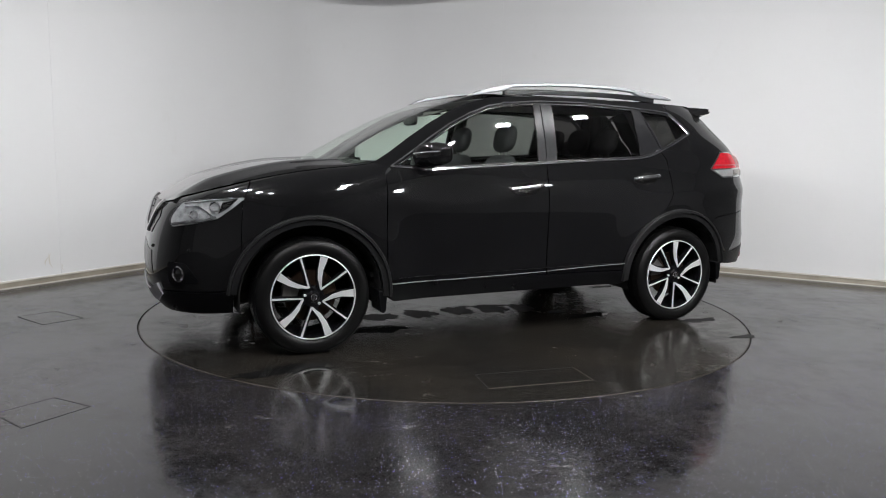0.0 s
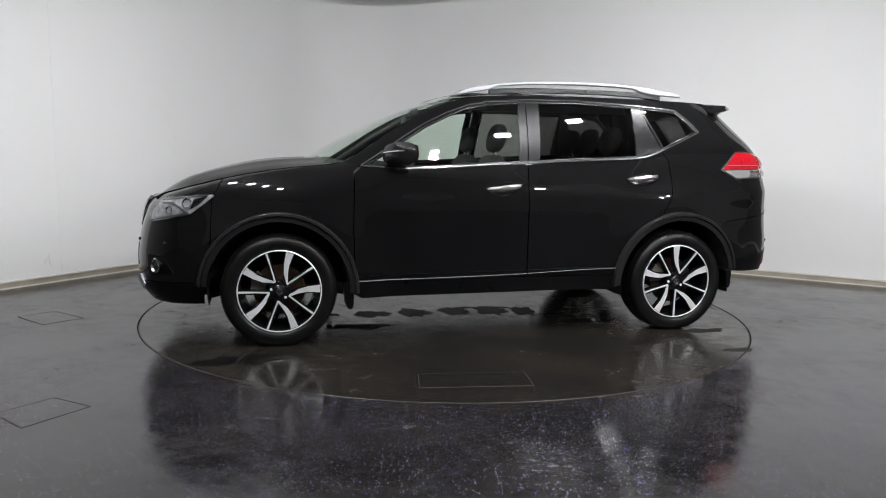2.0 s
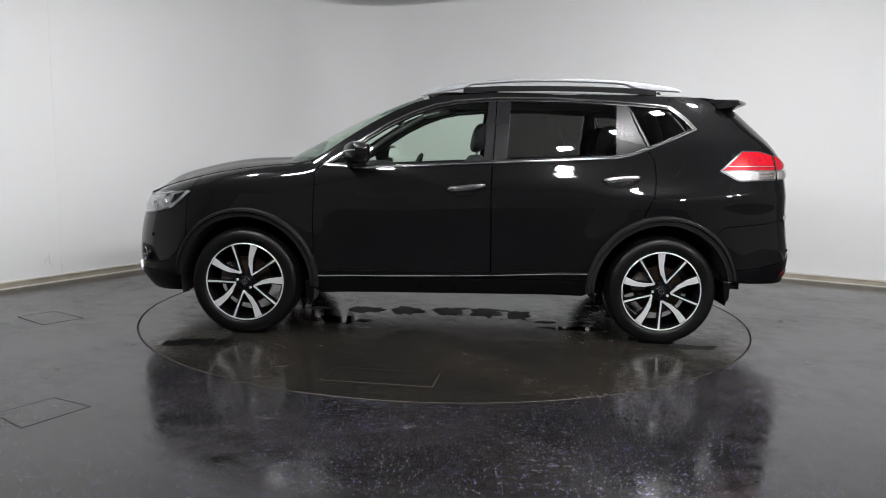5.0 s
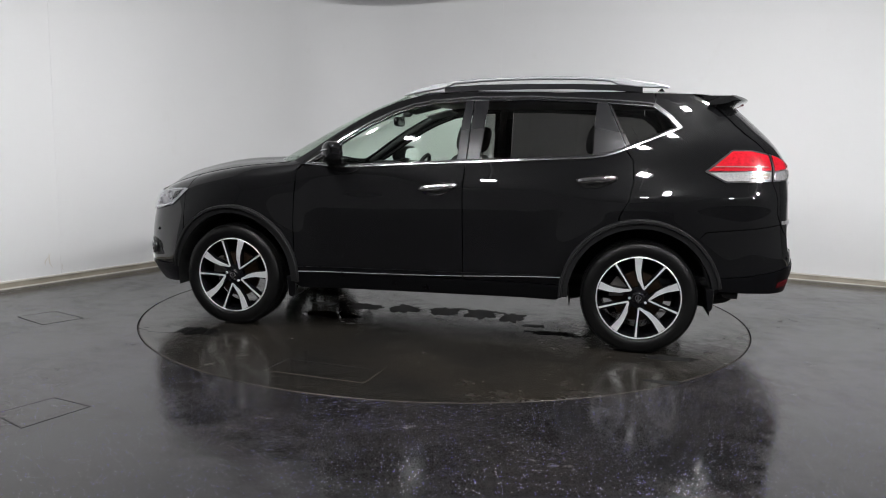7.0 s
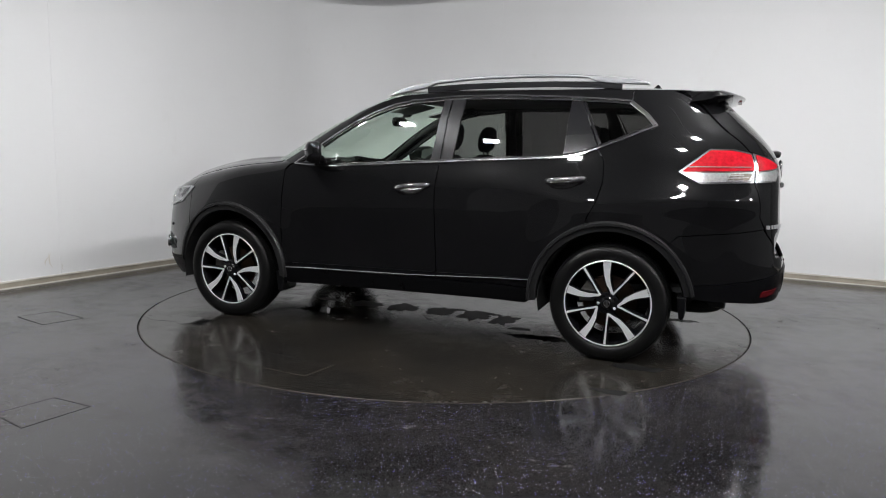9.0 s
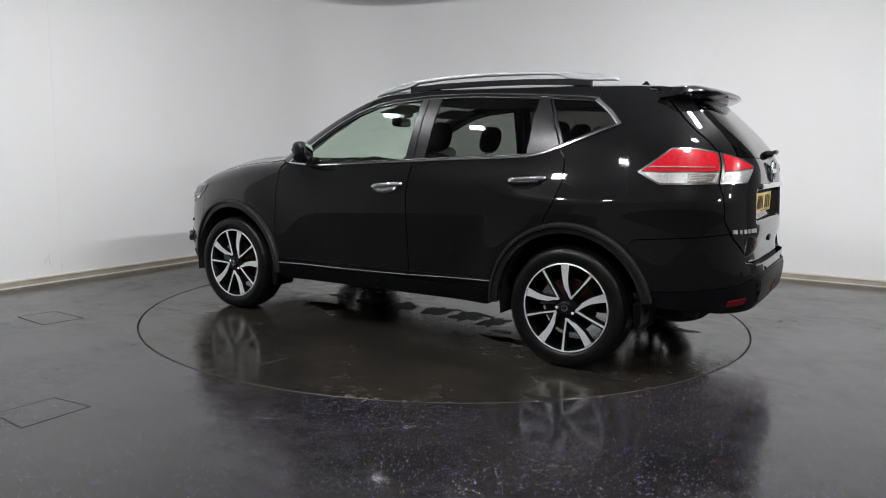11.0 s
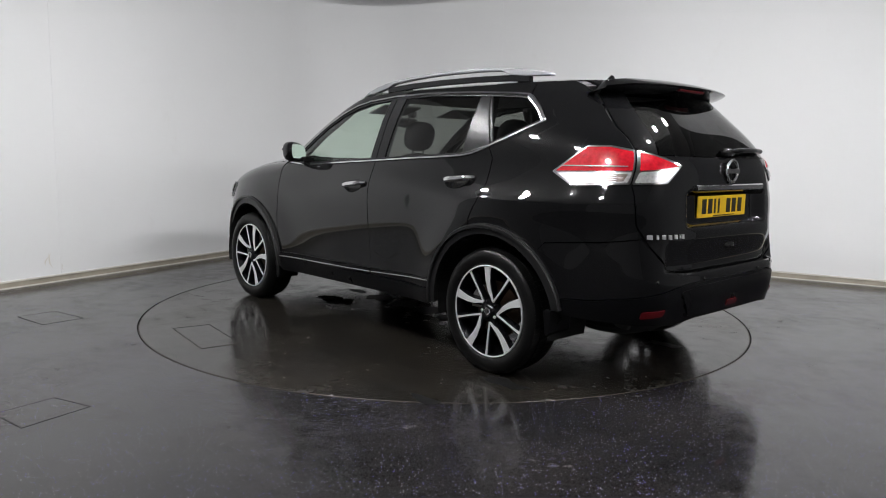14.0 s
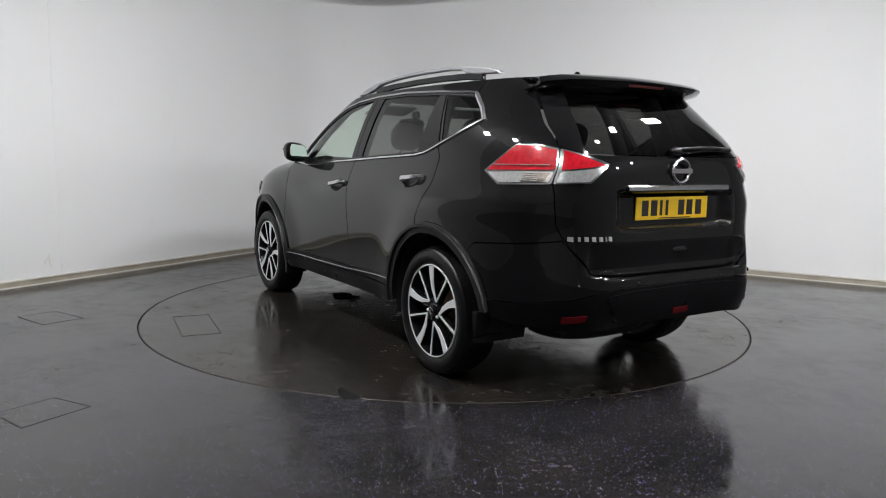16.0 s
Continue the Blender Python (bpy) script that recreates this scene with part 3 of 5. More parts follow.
def build_turntable():
    """A flush steel-and-resin disc that turns."""
    root = new("turntable")
    tagged(root, "round flush turntable with damp dark top and thin rim gap", "turntable")
    bm = bmesh.new()
    n = 180
    prof = [(0.0, 0), (0.7, 0), (1.4, 0), (2.0, 0), (TABLE_R - 0.012, 0), (TABLE_R - 0.008, -0.003), (TABLE_R - 0.008, -0.05)]
    rings = []
    c = bm.verts.new((0, 0, 0))
    for r, z in prof[1:]:
        rings.append([bm.verts.new((r * math.cos(2 * math.pi * k / n), r * math.sin(2 * math.pi * k / n), z)) for k in range(n)])
    for k in range(n):
        bm.faces.new((c, rings[0][k], rings[0][(k + 1) % n]))
    for a, b in zip(rings, rings[1:]):
        for k in range(n):
            j = (k + 1) % n
            bm.faces.new((a[k], b[k], b[j], a[j]))
    part("disc", bm, TABLE, root)
    bm = bmesh.new()
    tube(bm, [((TABLE_R - 0.0075) * math.cos(2 * math.pi * k / n), (TABLE_R - 0.0075) * math.sin(2 * math.pi * k / n), -0.003) for k in range(n)], 0.0030, 6, True)
    part("edge_trim", smooth_mesh(bm, 60), PLATE_EDGE, root, "thin worn metal edge")
    hatch_lid(root, [(-0.60, -1.93), (0.0, -2.0), (0.03, -1.76), (-0.56, -1.69)], 0.0008, "flush metal access lid with worn edges")
    # puddles, and patches darker and duller than the disc
    rng = random.Random(4)
    for cx, cy, rx, ry in ((-0.60, -0.17, 0.15, 0.11), (-0.28, -0.17, 0.12, 0.14), (0.05, -0.16, 0.12, 0.14), (0.33, -0.18, 0.11, 0.17), (0.57, -0.24, 0.08, 0.15),
                           (-0.74, -0.52, 0.20, 0.11), (0.92, -0.63, 0.20, 0.06), (1.75, 0.35, 0.12, 0.05), (1.62, -1.05, 0.16, 0.06), (-1.5, -1.25, 0.3, 0.10), (-0.4, 0.75, 0.35, 0.08),
                           (0.15, -0.05, 0.05, 0.03), (0.45, -0.10, 0.05, 0.025), (0.75, -0.45, 0.07, 0.04), (-0.95, -0.15, 0.12, 0.05), (1.55, -1.55, 0.10, 0.04)):
        bm = bmesh.new()
        m, ph = 72, rng.uniform(0, 6)
        rim = []
        for k in range(m):
            a = 2 * math.pi * k / m
            r = 0.95 + 0.45 * noise.noise(Vector((2 * math.cos(a) + ph, 2 * math.sin(a), cx))) + 0.32 * noise.noise(Vector((5 * math.cos(a) + ph, 5 * math.sin(a), cy))) + 0.16 * noise.noise(Vector((13 * math.cos(a) + ph, 13 * math.sin(a), cy)))
            rim.append((cx + rx * r * math.cos(a), cy + ry * r * math.sin(a)))
        low = [bm.verts.new((x, y, 0.0002)) for x, y in rim]
        top = [bm.verts.new((cx + (x - cx) * 0.96, cy + (y - cy) * 0.96, 0.0012)) for x, y in rim]
        for k in range(m):
            bm.faces.new((low[k], low[(k + 1) % m], top[(k + 1) % m], top[k]))
        bm.faces.new(top)
        if rx in (0.20, 0.3):
            part("puddle", bm, WATER, root, "small dark puddle")
        else:
            part("dull_patch", bm, DULL_DARK, root, "dull dark patch")
    return root


def hatch_lid(root, pts, z, label):
    """A flush lid: four worn edge bars round a plate."""
    c = [sum(p[i] for p in pts) / len(pts) for i in (0, 1)]
    bm = bmesh.new()
    ins = [(c[0] + (x - c[0]) * 0.97, c[1] + (y - c[1]) * 0.96) for x, y in pts]
    a = [bm.verts.new((x, y, 0.0002)) for x, y in ins]
    b = [bm.verts.new((x, y, z)) for x, y in ins]
    bm.faces.new(b)
    for k in range(4):
        bm.faces.new((a[k], a[(k + 1) % 4], b[(k + 1) % 4], b[k]))
    bmesh.ops.recalc_face_normals(bm, faces=bm.faces)
    lid = part("hatch", bm, TABLE if root else FLOOR, root, label)
    for k in range(4):
        bm = bmesh.new()
        (x0, y0), (x1, y1) = pts[k], pts[(k + 1) % 4]
        tube(bm, [(x0, y0, 0.0), (x1, y1, 0.0)], 0.002 if root else 0.0013, 6)
        part("edge", bm, PLATE_EDGE if (root and k in (0, 1)) else GROOVE, lid)
    return lid


turntable = build_turntable()
for _pts in ([(-2.02, -2.50), (-1.87, -2.27), (-1.64, -2.38), (-1.80, -2.66)], [(-3.02, -0.62), (-2.86, -0.42), (-2.55, -0.62), (-2.72, -0.84)]):
    tagged(hatch_lid(None, _pts, 0.0008, "flush floor hatch with dark joint"), category="hatch")


def ceiling_light(a, b, aim, w, h, material, label, height=3.0):
    """A flat LED lamp on a hanger, tipped towards what it lights."""
    root = new("ceiling_light")
    tagged(root, label, "lamp", group="ceiling lamps")
    place = look((a, b, height), aim)
    bm = bmesh.new()
    box(bm, -w - 0.02, w + 0.02, -h - 0.02, h + 0.02, 0.0, 0.05)
    part("frame", bm, LAMP_FRAME, root, bevel=0.006)
    bm = bmesh.new()
    box(bm, -w, w, -h, h, -0.012, -0.002)
    part("diffuser", bm, material, root, "glowing white diffuser")
    up = place.to_3x3().inverted() @ Vector((0, 0, 1))
    bm = bmesh.new()
    tube(bm, [(0, 0, 0.04), up * 0.15, up * (ROOM_H - height + 0.02)], 0.012)
    part("hanger", bm, LAMP_FRAME, root)
    root.matrix_basis = place
    return root


# two rows of small spots beside the turntable
for lx, ly in ((2.5, -0.9), (2.0, -1.6), (1.6, -2.4), (1.1, -3.3), (-0.85, -3.7), (-1.35, -2.7), (-1.75, -1.8), (-2.2, -0.95)):
    ceiling_light(lx, ly, (lx * 0.6, ly + 0.9, 0.0), 0.080, 0.056, SPOT_LED, "small bright LED spot panel under the ceiling")
# three added fill panels, out of view, tipped to brighten the back wall's foot
for lx, ly, ax, ay in ((3.7, -2.7, 3.7, 1.5), (3.1, -4.3, 3.0, 1.4), (4.2, -3.8, 3.5, 1.5)):
    ceiling_light(lx, ly, (ax, ay, 0.0), 0.080, 0.056, SPOT_LED, "added unseen fill panel that brightens the back wall", 2.5)


def ceiling_canopy():
    """A round flat canopy hung under the ceiling."""
    root = new("ceiling_canopy")
    tagged(root, "round pale canopy with dark rim hung under the ceiling", "canopy")
    bm = bmesh.new()
    n = 96
    prof = [(0.02, 0.0), (1.13, 0.0), (1.15, 0.008), (1.15, 0.05), (0.02, 0.06)]
    rings = [[bm.verts.new((r * math.cos(2 * math.pi * k / n), r * math.sin(2 * math.pi * k / n), z)) for k in range(n)] for r, z in prof]
    for a, b in zip(rings, rings[1:]):
        for k in range(n):
            bm.faces.new((a[k], b[k], b[(k + 1) % n], a[(k + 1) % n]))
    bm.faces.new(rings[0])
    bm.faces.new(rings[-1][::-1])
    bmesh.ops.recalc_face_normals(bm, faces=bm.faces)
    part("disc", smooth_mesh(bm), CEILING, root)
    bm = bmesh.new()
    tube(bm, [(1.155 * math.cos(2 * math.pi * k / n), 1.155 * math.sin(2 * math.pi * k / n), 0.004) for k in range(n)], 0.008, 8, True)
    part("rim", smooth_mesh(bm), GROOVE, root, "thin dark rim")
    for k in range(3):
        bm = bmesh.new()
        a = radians(90 + 120 * k)
        tube(bm, [(0.8 * math.cos(a), 0.8 * math.sin(a), 0.05), (0.8 * math.cos(a), 0.8 * math.sin(a), ROOM_H - 3.07)], 0.006)
        part("hanger", bm, LAMP_FRAME, root)
    root.matrix_basis = Matrix.Translation((-0.56, 1.83, 3.07))


ceiling_canopy()


# ---- the car ----
car = new("car")
tagged(car, "glossy black five-door SUV with silver roof rails on turntable", "car")

DLO_LOW = [X(-0.850, 1.113), X(-0.573, 1.101), X(-0.284, 1.117), X(-0.029, 1.132), X(0.250, 1.147), X(0.607, 1.168), X(0.836, 1.179),
           X(1.030, 1.190), X(1.12, 1.204), X(1.189, 1.226), X(1.356, 1.293), X(1.566, 1.382)]
DLO_UP = [X(-0.717, 1.199), X(-0.572, 1.299), X(-0.426, 1.390), X(-0.278, 1.463), X(-0.129, 1.518), X(0.022, 1.545), X(0.270, 1.566),
          X(0.637, 1.571), X(1.027, 1.555), X(1.309, 1.538), X(1.405, 1.528), X(1.506, 1.450)]


def shifted(pts, dx, dz):
    return [(k, v + dx, z + dz) for k, v, z in pts]


DOORS = {}


def build_body():
    # lower body, left and right
    fender = panel("front_wing", [X(-0.895, 0.40), X(-0.906, 0.737), X(-0.900, 0.98), X(-0.900, 1.08), X(-0.87, 1.118)]
                   + [X(x, curve(FENDER_TOP, x) - 0.002) for x in (-0.95, -1.1, -1.25, -1.4, -1.55, -1.68)]
                   + [X(-1.725, 0.938), X(-1.74, 0.90), X(-1.752, 0.75)] + arc(-AXLE, HUB_Z, 0.455, 150, 7), PAINT, car, step=0.02, mirror=True)
    fdoor = panel("front_door", [X(-0.888, 0.405), X(-0.900, 0.737), X(-0.893, 0.985), X(-0.893, 1.07), X(-0.85, 1.107)]
                  + shifted(DLO_LOW[1:4], 0, -0.005) + [X(0.247, 1.142), X(0.238, 1.0), X(0.250, 0.448), X(0.250, 0.405)], PAINT, car, step=0.02, mirror=True)
    rdoor = panel("rear_door", [X(0.257, 0.405), X(0.257, 0.448), X(0.245, 1.0), X(0.254, 1.142)] + shifted(DLO_LOW[5:10], 0, -0.005)
                  + [X(1.236, 1.238), X(1.280, 1.18), X(1.287, 1.05), X(1.264, 0.941), X(1.214, 0.849)] + arc(AXLE, HUB_Z, 0.455, 110, 172), PAINT, car, step=0.02, mirror=True)
    quarter = panel("rear_quarter", arc(AXLE, HUB_Z, 0.455, 49, 108, 10) + [X(1.221, 0.849), X(1.271, 0.941), X(1.294, 1.05), X(1.287, 1.18), X(1.245, 1.244)]
                    + [X(1.356, 1.287), X(1.52, 1.357), X(1.572, 1.384), X(1.512, 1.455), X(1.411, 1.535), X(1.411, 1.60), X(1.62, 1.60)]
                    + [R(0.53, 1.57), R(0.570, 1.45), R(0.612, 1.35), R(0.630, 1.245), R(0.661, 1.137), R(0.690, 1.064), R(0.704, 0.954), R(0.698, 0.876), R(0.672, 0.812),
                       X(2.02, 0.790), X(1.725, 0.765)], PAINT, car, step=0.02, mirror=True)
    panel("cant_rail", shifted(DLO_UP, 0, 0.004)[::-1][1:] + [X(-0.857, 1.115), X(-0.99, 1.112), X(-0.845, 1.20), X(-0.70, 1.30), X(-0.55, 1.395), X(-0.405, 1.475), X(-0.26, 1.535),
          X(-0.1, 1.578), X(0.2, 1.60), X(0.6, 1.60), X(1.0, 1.60), X(1.405, 1.60)], PAINT, car, upper=True, step=0.024, mirror=True)
    # bumpers
    half = [R(0, 0.637), R(0.39, 0.637), R(0.47, 0.640), R(0.55, 0.650), R(0.603, 0.708), R(0.652, 0.771), R(0.675, 0.806), X(2.02, 0.784), X(1.725, 0.759), X(1.66, 0.685)]
    low = [X(1.765, 0.49), R(0.80, 0.497), R(0.70, 0.525), R(0.60, 0.552), R(0.53, 0.575), R(0.42, 0.592), R(0, 0.595)]
    panel("rear_bumper", [X(1.655, 0.69), X(1.725, 0.759), X(2.02, 0.784)] + half[1:7][::-1] + [R(-v, z) for _, v, z in half[0:7]]
          + mirror_x([X(2.02, 0.784), X(1.725, 0.759), X(1.655, 0.69), X(1.765, 0.49)]) + [R(-v, z) for _, v, z in low[1:]] + low[1:6][::-1] + [X(1.765, 0.49)], PAINT, car, step=0.022)
    lowb = [X(1.79, 0.41), X(1.95, 0.395), R(0.68, 0.385), R(0.5, 0.39), R(0.36, 0.405)]
    panel("bumper_cladding", [X(1.765, 0.484)] + [(k, v, z - 0.006) for k, v, z in low[1:]] + [R(-v, z - 0.006) for _, v, z in low[1:6][::-1]]
          + mirror_x([X(1.765, 0.484), X(1.79, 0.41), X(1.95, 0.395)]) + [R(-v, z) for _, v, z in lowb[2:]] + lowb[::-1], CLADDING, car, lift=0.004, label="matt black plastic lower bumper")
    DOORS["front"], DOORS["rear"], DOORS["quarter"] = tuple(fdoor), tuple(rdoor), tuple(quarter)


def mirror_x(pts):
    """The same points on the other side of the tail."""
    return [("m", v, z) for _, v, z in pts]


_domain = domain


def domain(p, upper):
    if p[0] == "m":
        q, z = _domain(("x", p[1], p[2]), upper)
        return ((2 * MAX_Q if q > 0 else -2 * MAX_Q) - q, z)
    return _domain(p, upper)


build_body()


def build_front():
    lampline = [F(0.0, 0.885), F(0.25, 0.885), F(0.45, 0.885), X(-2.03, curve(FENDER_TOP, -2.03) - 0.003), X(-1.90, curve(FENDER_TOP, -1.90) - 0.003), X(-1.69, curve(FENDER_TOP, -1.69) - 0.003), X(-1.73, 0.935), X(-1.745, 0.90)]
    half = [X(-1.755, 0.75), X(-1.765, 0.56), X(-1.80, 0.40), F(0.70, 0.385), F(0.55, 0.385), F(0.3, 0.40)]
    left = lampline[1:] + half
    panel("front_bumper", [F(0, 0.885)] + left + [F(0, 0.40)] + [("m", v, z) if k == "x" else (k, -v, z) for k, v, z in left[::-1]], PAINT, car, step=0.026)
    low = [X(-1.80, 0.392), F(0.70, 0.377), F(0.55, 0.377), F(0.3, 0.39), F(0, 0.39)]
    bot = [F(0, 0.25), F(0.5, 0.25), F(0.65, 0.25), X(-1.80, 0.265)]
    panel("bumper_cladding", low + [("m", v, z) if k == "x" else (k, -v, z) for k, v, z in low[:-1][::-1]]
          + [("m", v, z) if k == "x" else (k, -v, z) for k, v, z in bot[::-1]] + bot[1:], CLADDING, car, lift=0.006, label="matt black plastic lower bumper")
    panel("skid_plate", [F(0.52, 0.42), F(0.55, 0.36), F(0.46, 0.31), F(0, 0.31), F(-0.46, 0.31), F(-0.55, 0.36), F(-0.52, 0.42), F(-0.42, 0.375), F(0, 0.37), F(0.42, 0.375)],
          SATIN_SILVER, car, lift=0.014, step=0.03, label="satin silver lower lip")
    # grille with chrome V and slats
    g = part("grille", shell_like([F(0.36, 0.882), F(0.44, 0.80), F(0.33, 0.70), F(0, 0.68), F(-0.33, 0.70), F(-0.44, 0.80), F(-0.36, 0.882), F(0, 0.89)], 0.004), GLOSS_BLACK, car, "gloss black grille")
    for z in (0.72, 0.76, 0.80, 0.84):
        strip("slat", [F(0.36 if z > 0.71 else 0.3, z), F(0.18, z), F(0, z), F(-0.18, z), F(-0.36, z)], 0.012, GLOSS_BLACK, g, lift=0.006)
    strip("chrome_v", [F(0.40, 0.885), F(0.31, 0.80), F(0.20, 0.71), F(0.0, 0.695), F(-0.20, 0.71), F(-0.31, 0.80), F(-0.40, 0.885)], 0.042, CHROME, g, lift=0.02, label="chrome V moulding")
    # lower intake
    panel("lower_intake", [F(0.42, 0.60), F(0.46, 0.47), F(0, 0.46), F(-0.46, 0.47), F(-0.42, 0.60), F(0, 0.615)], GLOSS_BLACK, car, lift=0.003, step=0.05)
    # headlamps
    out = [F(0.60, 0.752), F(0.575, 0.80), X(-2.045, 0.893), X(-1.90, 0.915), X(-1.722, 0.930), X(-1.79, 0.872), X(-1.875, 0.808), X(-2.0, 0.776)]
    hl = panel("headlamp", out, LAMP_INNER, car, lift=0.003, step=0.02, round_off=0.02, mirror=True, label="clear headlamp with bright reflectors")
    panel("cover", out, LENS_GLASS, tuple(hl), lift=0.016, thick=0.012, step=0.025, round_off=0.02, mirror=True)
    strip("light_strip", [F(0.595, 0.768), X(-2.04, 0.784), X(-1.95, 0.797), X(-1.88, 0.820)], 0.016, CHROME, tuple(hl), lift=0.012, mirror=True)
    panel("dark_surround", [X(-1.845, 0.898), X(-1.765, 0.918), X(-1.82, 0.868), X(-1.87, 0.838)], GLOSS_BLACK, tuple(hl), lift=0.008, step=0.03, mirror=True)
    strip("divider", [X(-2.035, 0.868), X(-1.97, 0.874), X(-1.93, 0.850), X(-1.90, 0.822)], 0.007, CHROME, tuple(hl), lift=0.011, mirror=True)
    strip("brow", [X(-2.035, 0.886), X(-1.90, 0.906), X(-1.76, 0.922)], 0.010, CHROME, tuple(hl), lift=0.010, mirror=True)
    for sgn, h in zip((-1, 1), hl):
        for x, z, r in ((-1.888, 0.874, 0.030), (-1.995, 0.828, 0.024)):
            at = domain(X(x, z), False)
            q, nq = surf(*at, False), surf_normal(*at, False)
            bm = bmesh.new()
            lathe(bm, [(r, -0.013), (r * 1.06, -0.009), (r * 0.8, 0.0), (r * 0.45, 0.004), (0.001, 0.005)], 28)
            turn = Vector((0, -1, 0)).rotation_difference(nq).to_matrix().to_4x4()
            bmesh.ops.transform(bm, matrix=Matrix.Translation(q) @ turn, verts=bm.verts)
            if sgn > 0:
                bmesh.ops.transform(bm, matrix=Matrix.Scale(-1, 4, (0, 1, 0)), verts=bm.verts)
            bmesh.ops.recalc_face_normals(bm, faces=bm.faces)
            part("reflector", smooth_mesh(bm), CHROME, h, "round chrome reflector")
    for x, z in ((-2.03, 0.625), (-2.21, 0.63)):
        for sgn in (-1, 1):
            p = surf(*domain(X(x, z), False), False)
            bm = bmesh.new()
            blob(bm, p.x, -sgn * p.y, p.z, 0.011, 0.010, 0.011, 2.0, 12, 8)
            part("parking_sensor", smooth_mesh(bm), GLOSS_BLACK, car)
    # fog lamps in triangular bezels
    bz = panel("fog_lamp", [F(0.60, 0.555), X(-2.05, 0.548), X(-1.975, 0.440), X(-2.10, 0.425), F(0.60, 0.43)], CLADDING, car, lift=0.004, step=0.03, round_off=0.02, mirror=True, label="round fog lamp in black bezel")
    for sgn, h in zip((-1, 1), bz):
        m = Matrix.Translation((-2.083, sgn * 0.666, 0.488)) @ pose(0, 0, 0, 0, 0, sgn * 52 + (180 if sgn > 0 else 0))
        for nm, prof, mt in (("chrome_ring", [(0.040, 0.01), (0.046, -0.012), (0.041, -0.018), (0.036, -0.006)], CHROME), ("lens", [(0.037, -0.004), (0.02, -0.009), (0.001, -0.010)], GLOSS_BLACK)):
            bm = bmesh.new()
            lathe(bm, prof, 32)
            bmesh.ops.transform(bm, matrix=m, verts=bm.verts)
            bmesh.ops.recalc_face_normals(bm, faces=bm.faces)
            part(nm, smooth_mesh(bm), mt, h)


def shell_like(outline, lift, step=0.04):
    poly = resample([domain(p, False) for p in outline], step)
    verts, faces = filled(poly, step)

    def place(u, v):
        n = surf_normal(u, v, False)
        return surf(u, v, False) + n * lift, n
    return shell_mesh("plate", verts, faces, place, 0.012)


def bonnet_half(x):
    z = curve(FENDER_TOP, x) - 0.0008
    return -hull(t_for("x", x, z), z)[1]


def bonnet_z(x, y):
    w = min(1.0, abs(y) / bonnet_half(x))
    return curve(FENDER_TOP, x) + (0.034 + 0.024 * sstep((-1.05 - x) / 0.5)) * (1 - 0.85 * sstep((-1.88 - x) / 0.27)) * (1 - w ** 5.5) + 0.016 * math.exp(-((abs(y) - 0.47) / 0.075) ** 2) * min(1, (x + 2.2) * 3)


def build_bonnet():
    xs = [-0.93, -1.05, -1.2, -1.35, -1.5, -1.65, -1.8, -1.92, -2.0, -2.05]
    edge = [(x, -bonnet_half(x) + 0.004) for x in xs]
    front = [(-2.10, -0.52), (-2.135, -0.36), (-2.155, -0.18), (-2.16, 0)]
    back = [(-1.10, 0), (-1.085, -0.25), (-1.04, -0.48), (-0.97, -0.66)]
    left = edge + front
    poly = left + [(x, -y) for x, y in left[:-1][::-1]] + [(x, -y) for x, y in back[1:][::-1]] + back
    poly = resample(poly, 0.05)
    verts, faces = filled(poly, 0.05)

    def place(x, y):
        e = 0.006
        n = Vector((-(bonnet_z(x + e, y) - bonnet_z(x - e, y)) / (2 * e), -(bonnet_z(x, y + e) - bonnet_z(x, y - e)) / (2 * e), 1)).normalized()
        return Vector((x, y, bonnet_z(x, y) + 0.001)), n
    part("bonnet", shell_mesh("bonnet", verts, faces, place, 0.03), PAINT, car)
    # scuttle under the windscreen
    poly = resample([(-1.11, -0.70), (-1.24, -0.35), (-1.27, 0), (-1.24, 0.35), (-1.11, 0.70), (-0.90, 0.74), (-0.93, 0.4), (-0.95, 0), (-0.93, -0.4), (-0.90, -0.74)], 0.08)
    verts, faces = filled(poly, 0.08)
    part("scuttle", shell_mesh("scuttle", verts, faces, lambda x, y: (Vector((x, y, 1.105 + (x + 1.1) * 0.12 - 0.03 * abs(y))), Vector((0, 0, 1))), 0.02), CLADDING, car)
    for y0, y1 in ((0.55, -0.05), (-0.05, -0.6)):
        bm = bmesh.new()
        tube(bm, [(-1.15 + 0.12 * abs(y0), y0, 1.135), (-1.09, (y0 + y1) / 2, 1.150), (-1.10 + 0.1 * abs(y1), y1, 1.135)], 0.008, 8)
        me = bpy.data.meshes.new("wiper")
        bm.to_mesh(me)
        bm.free()
        part("wiper", me, CLADDING, car)


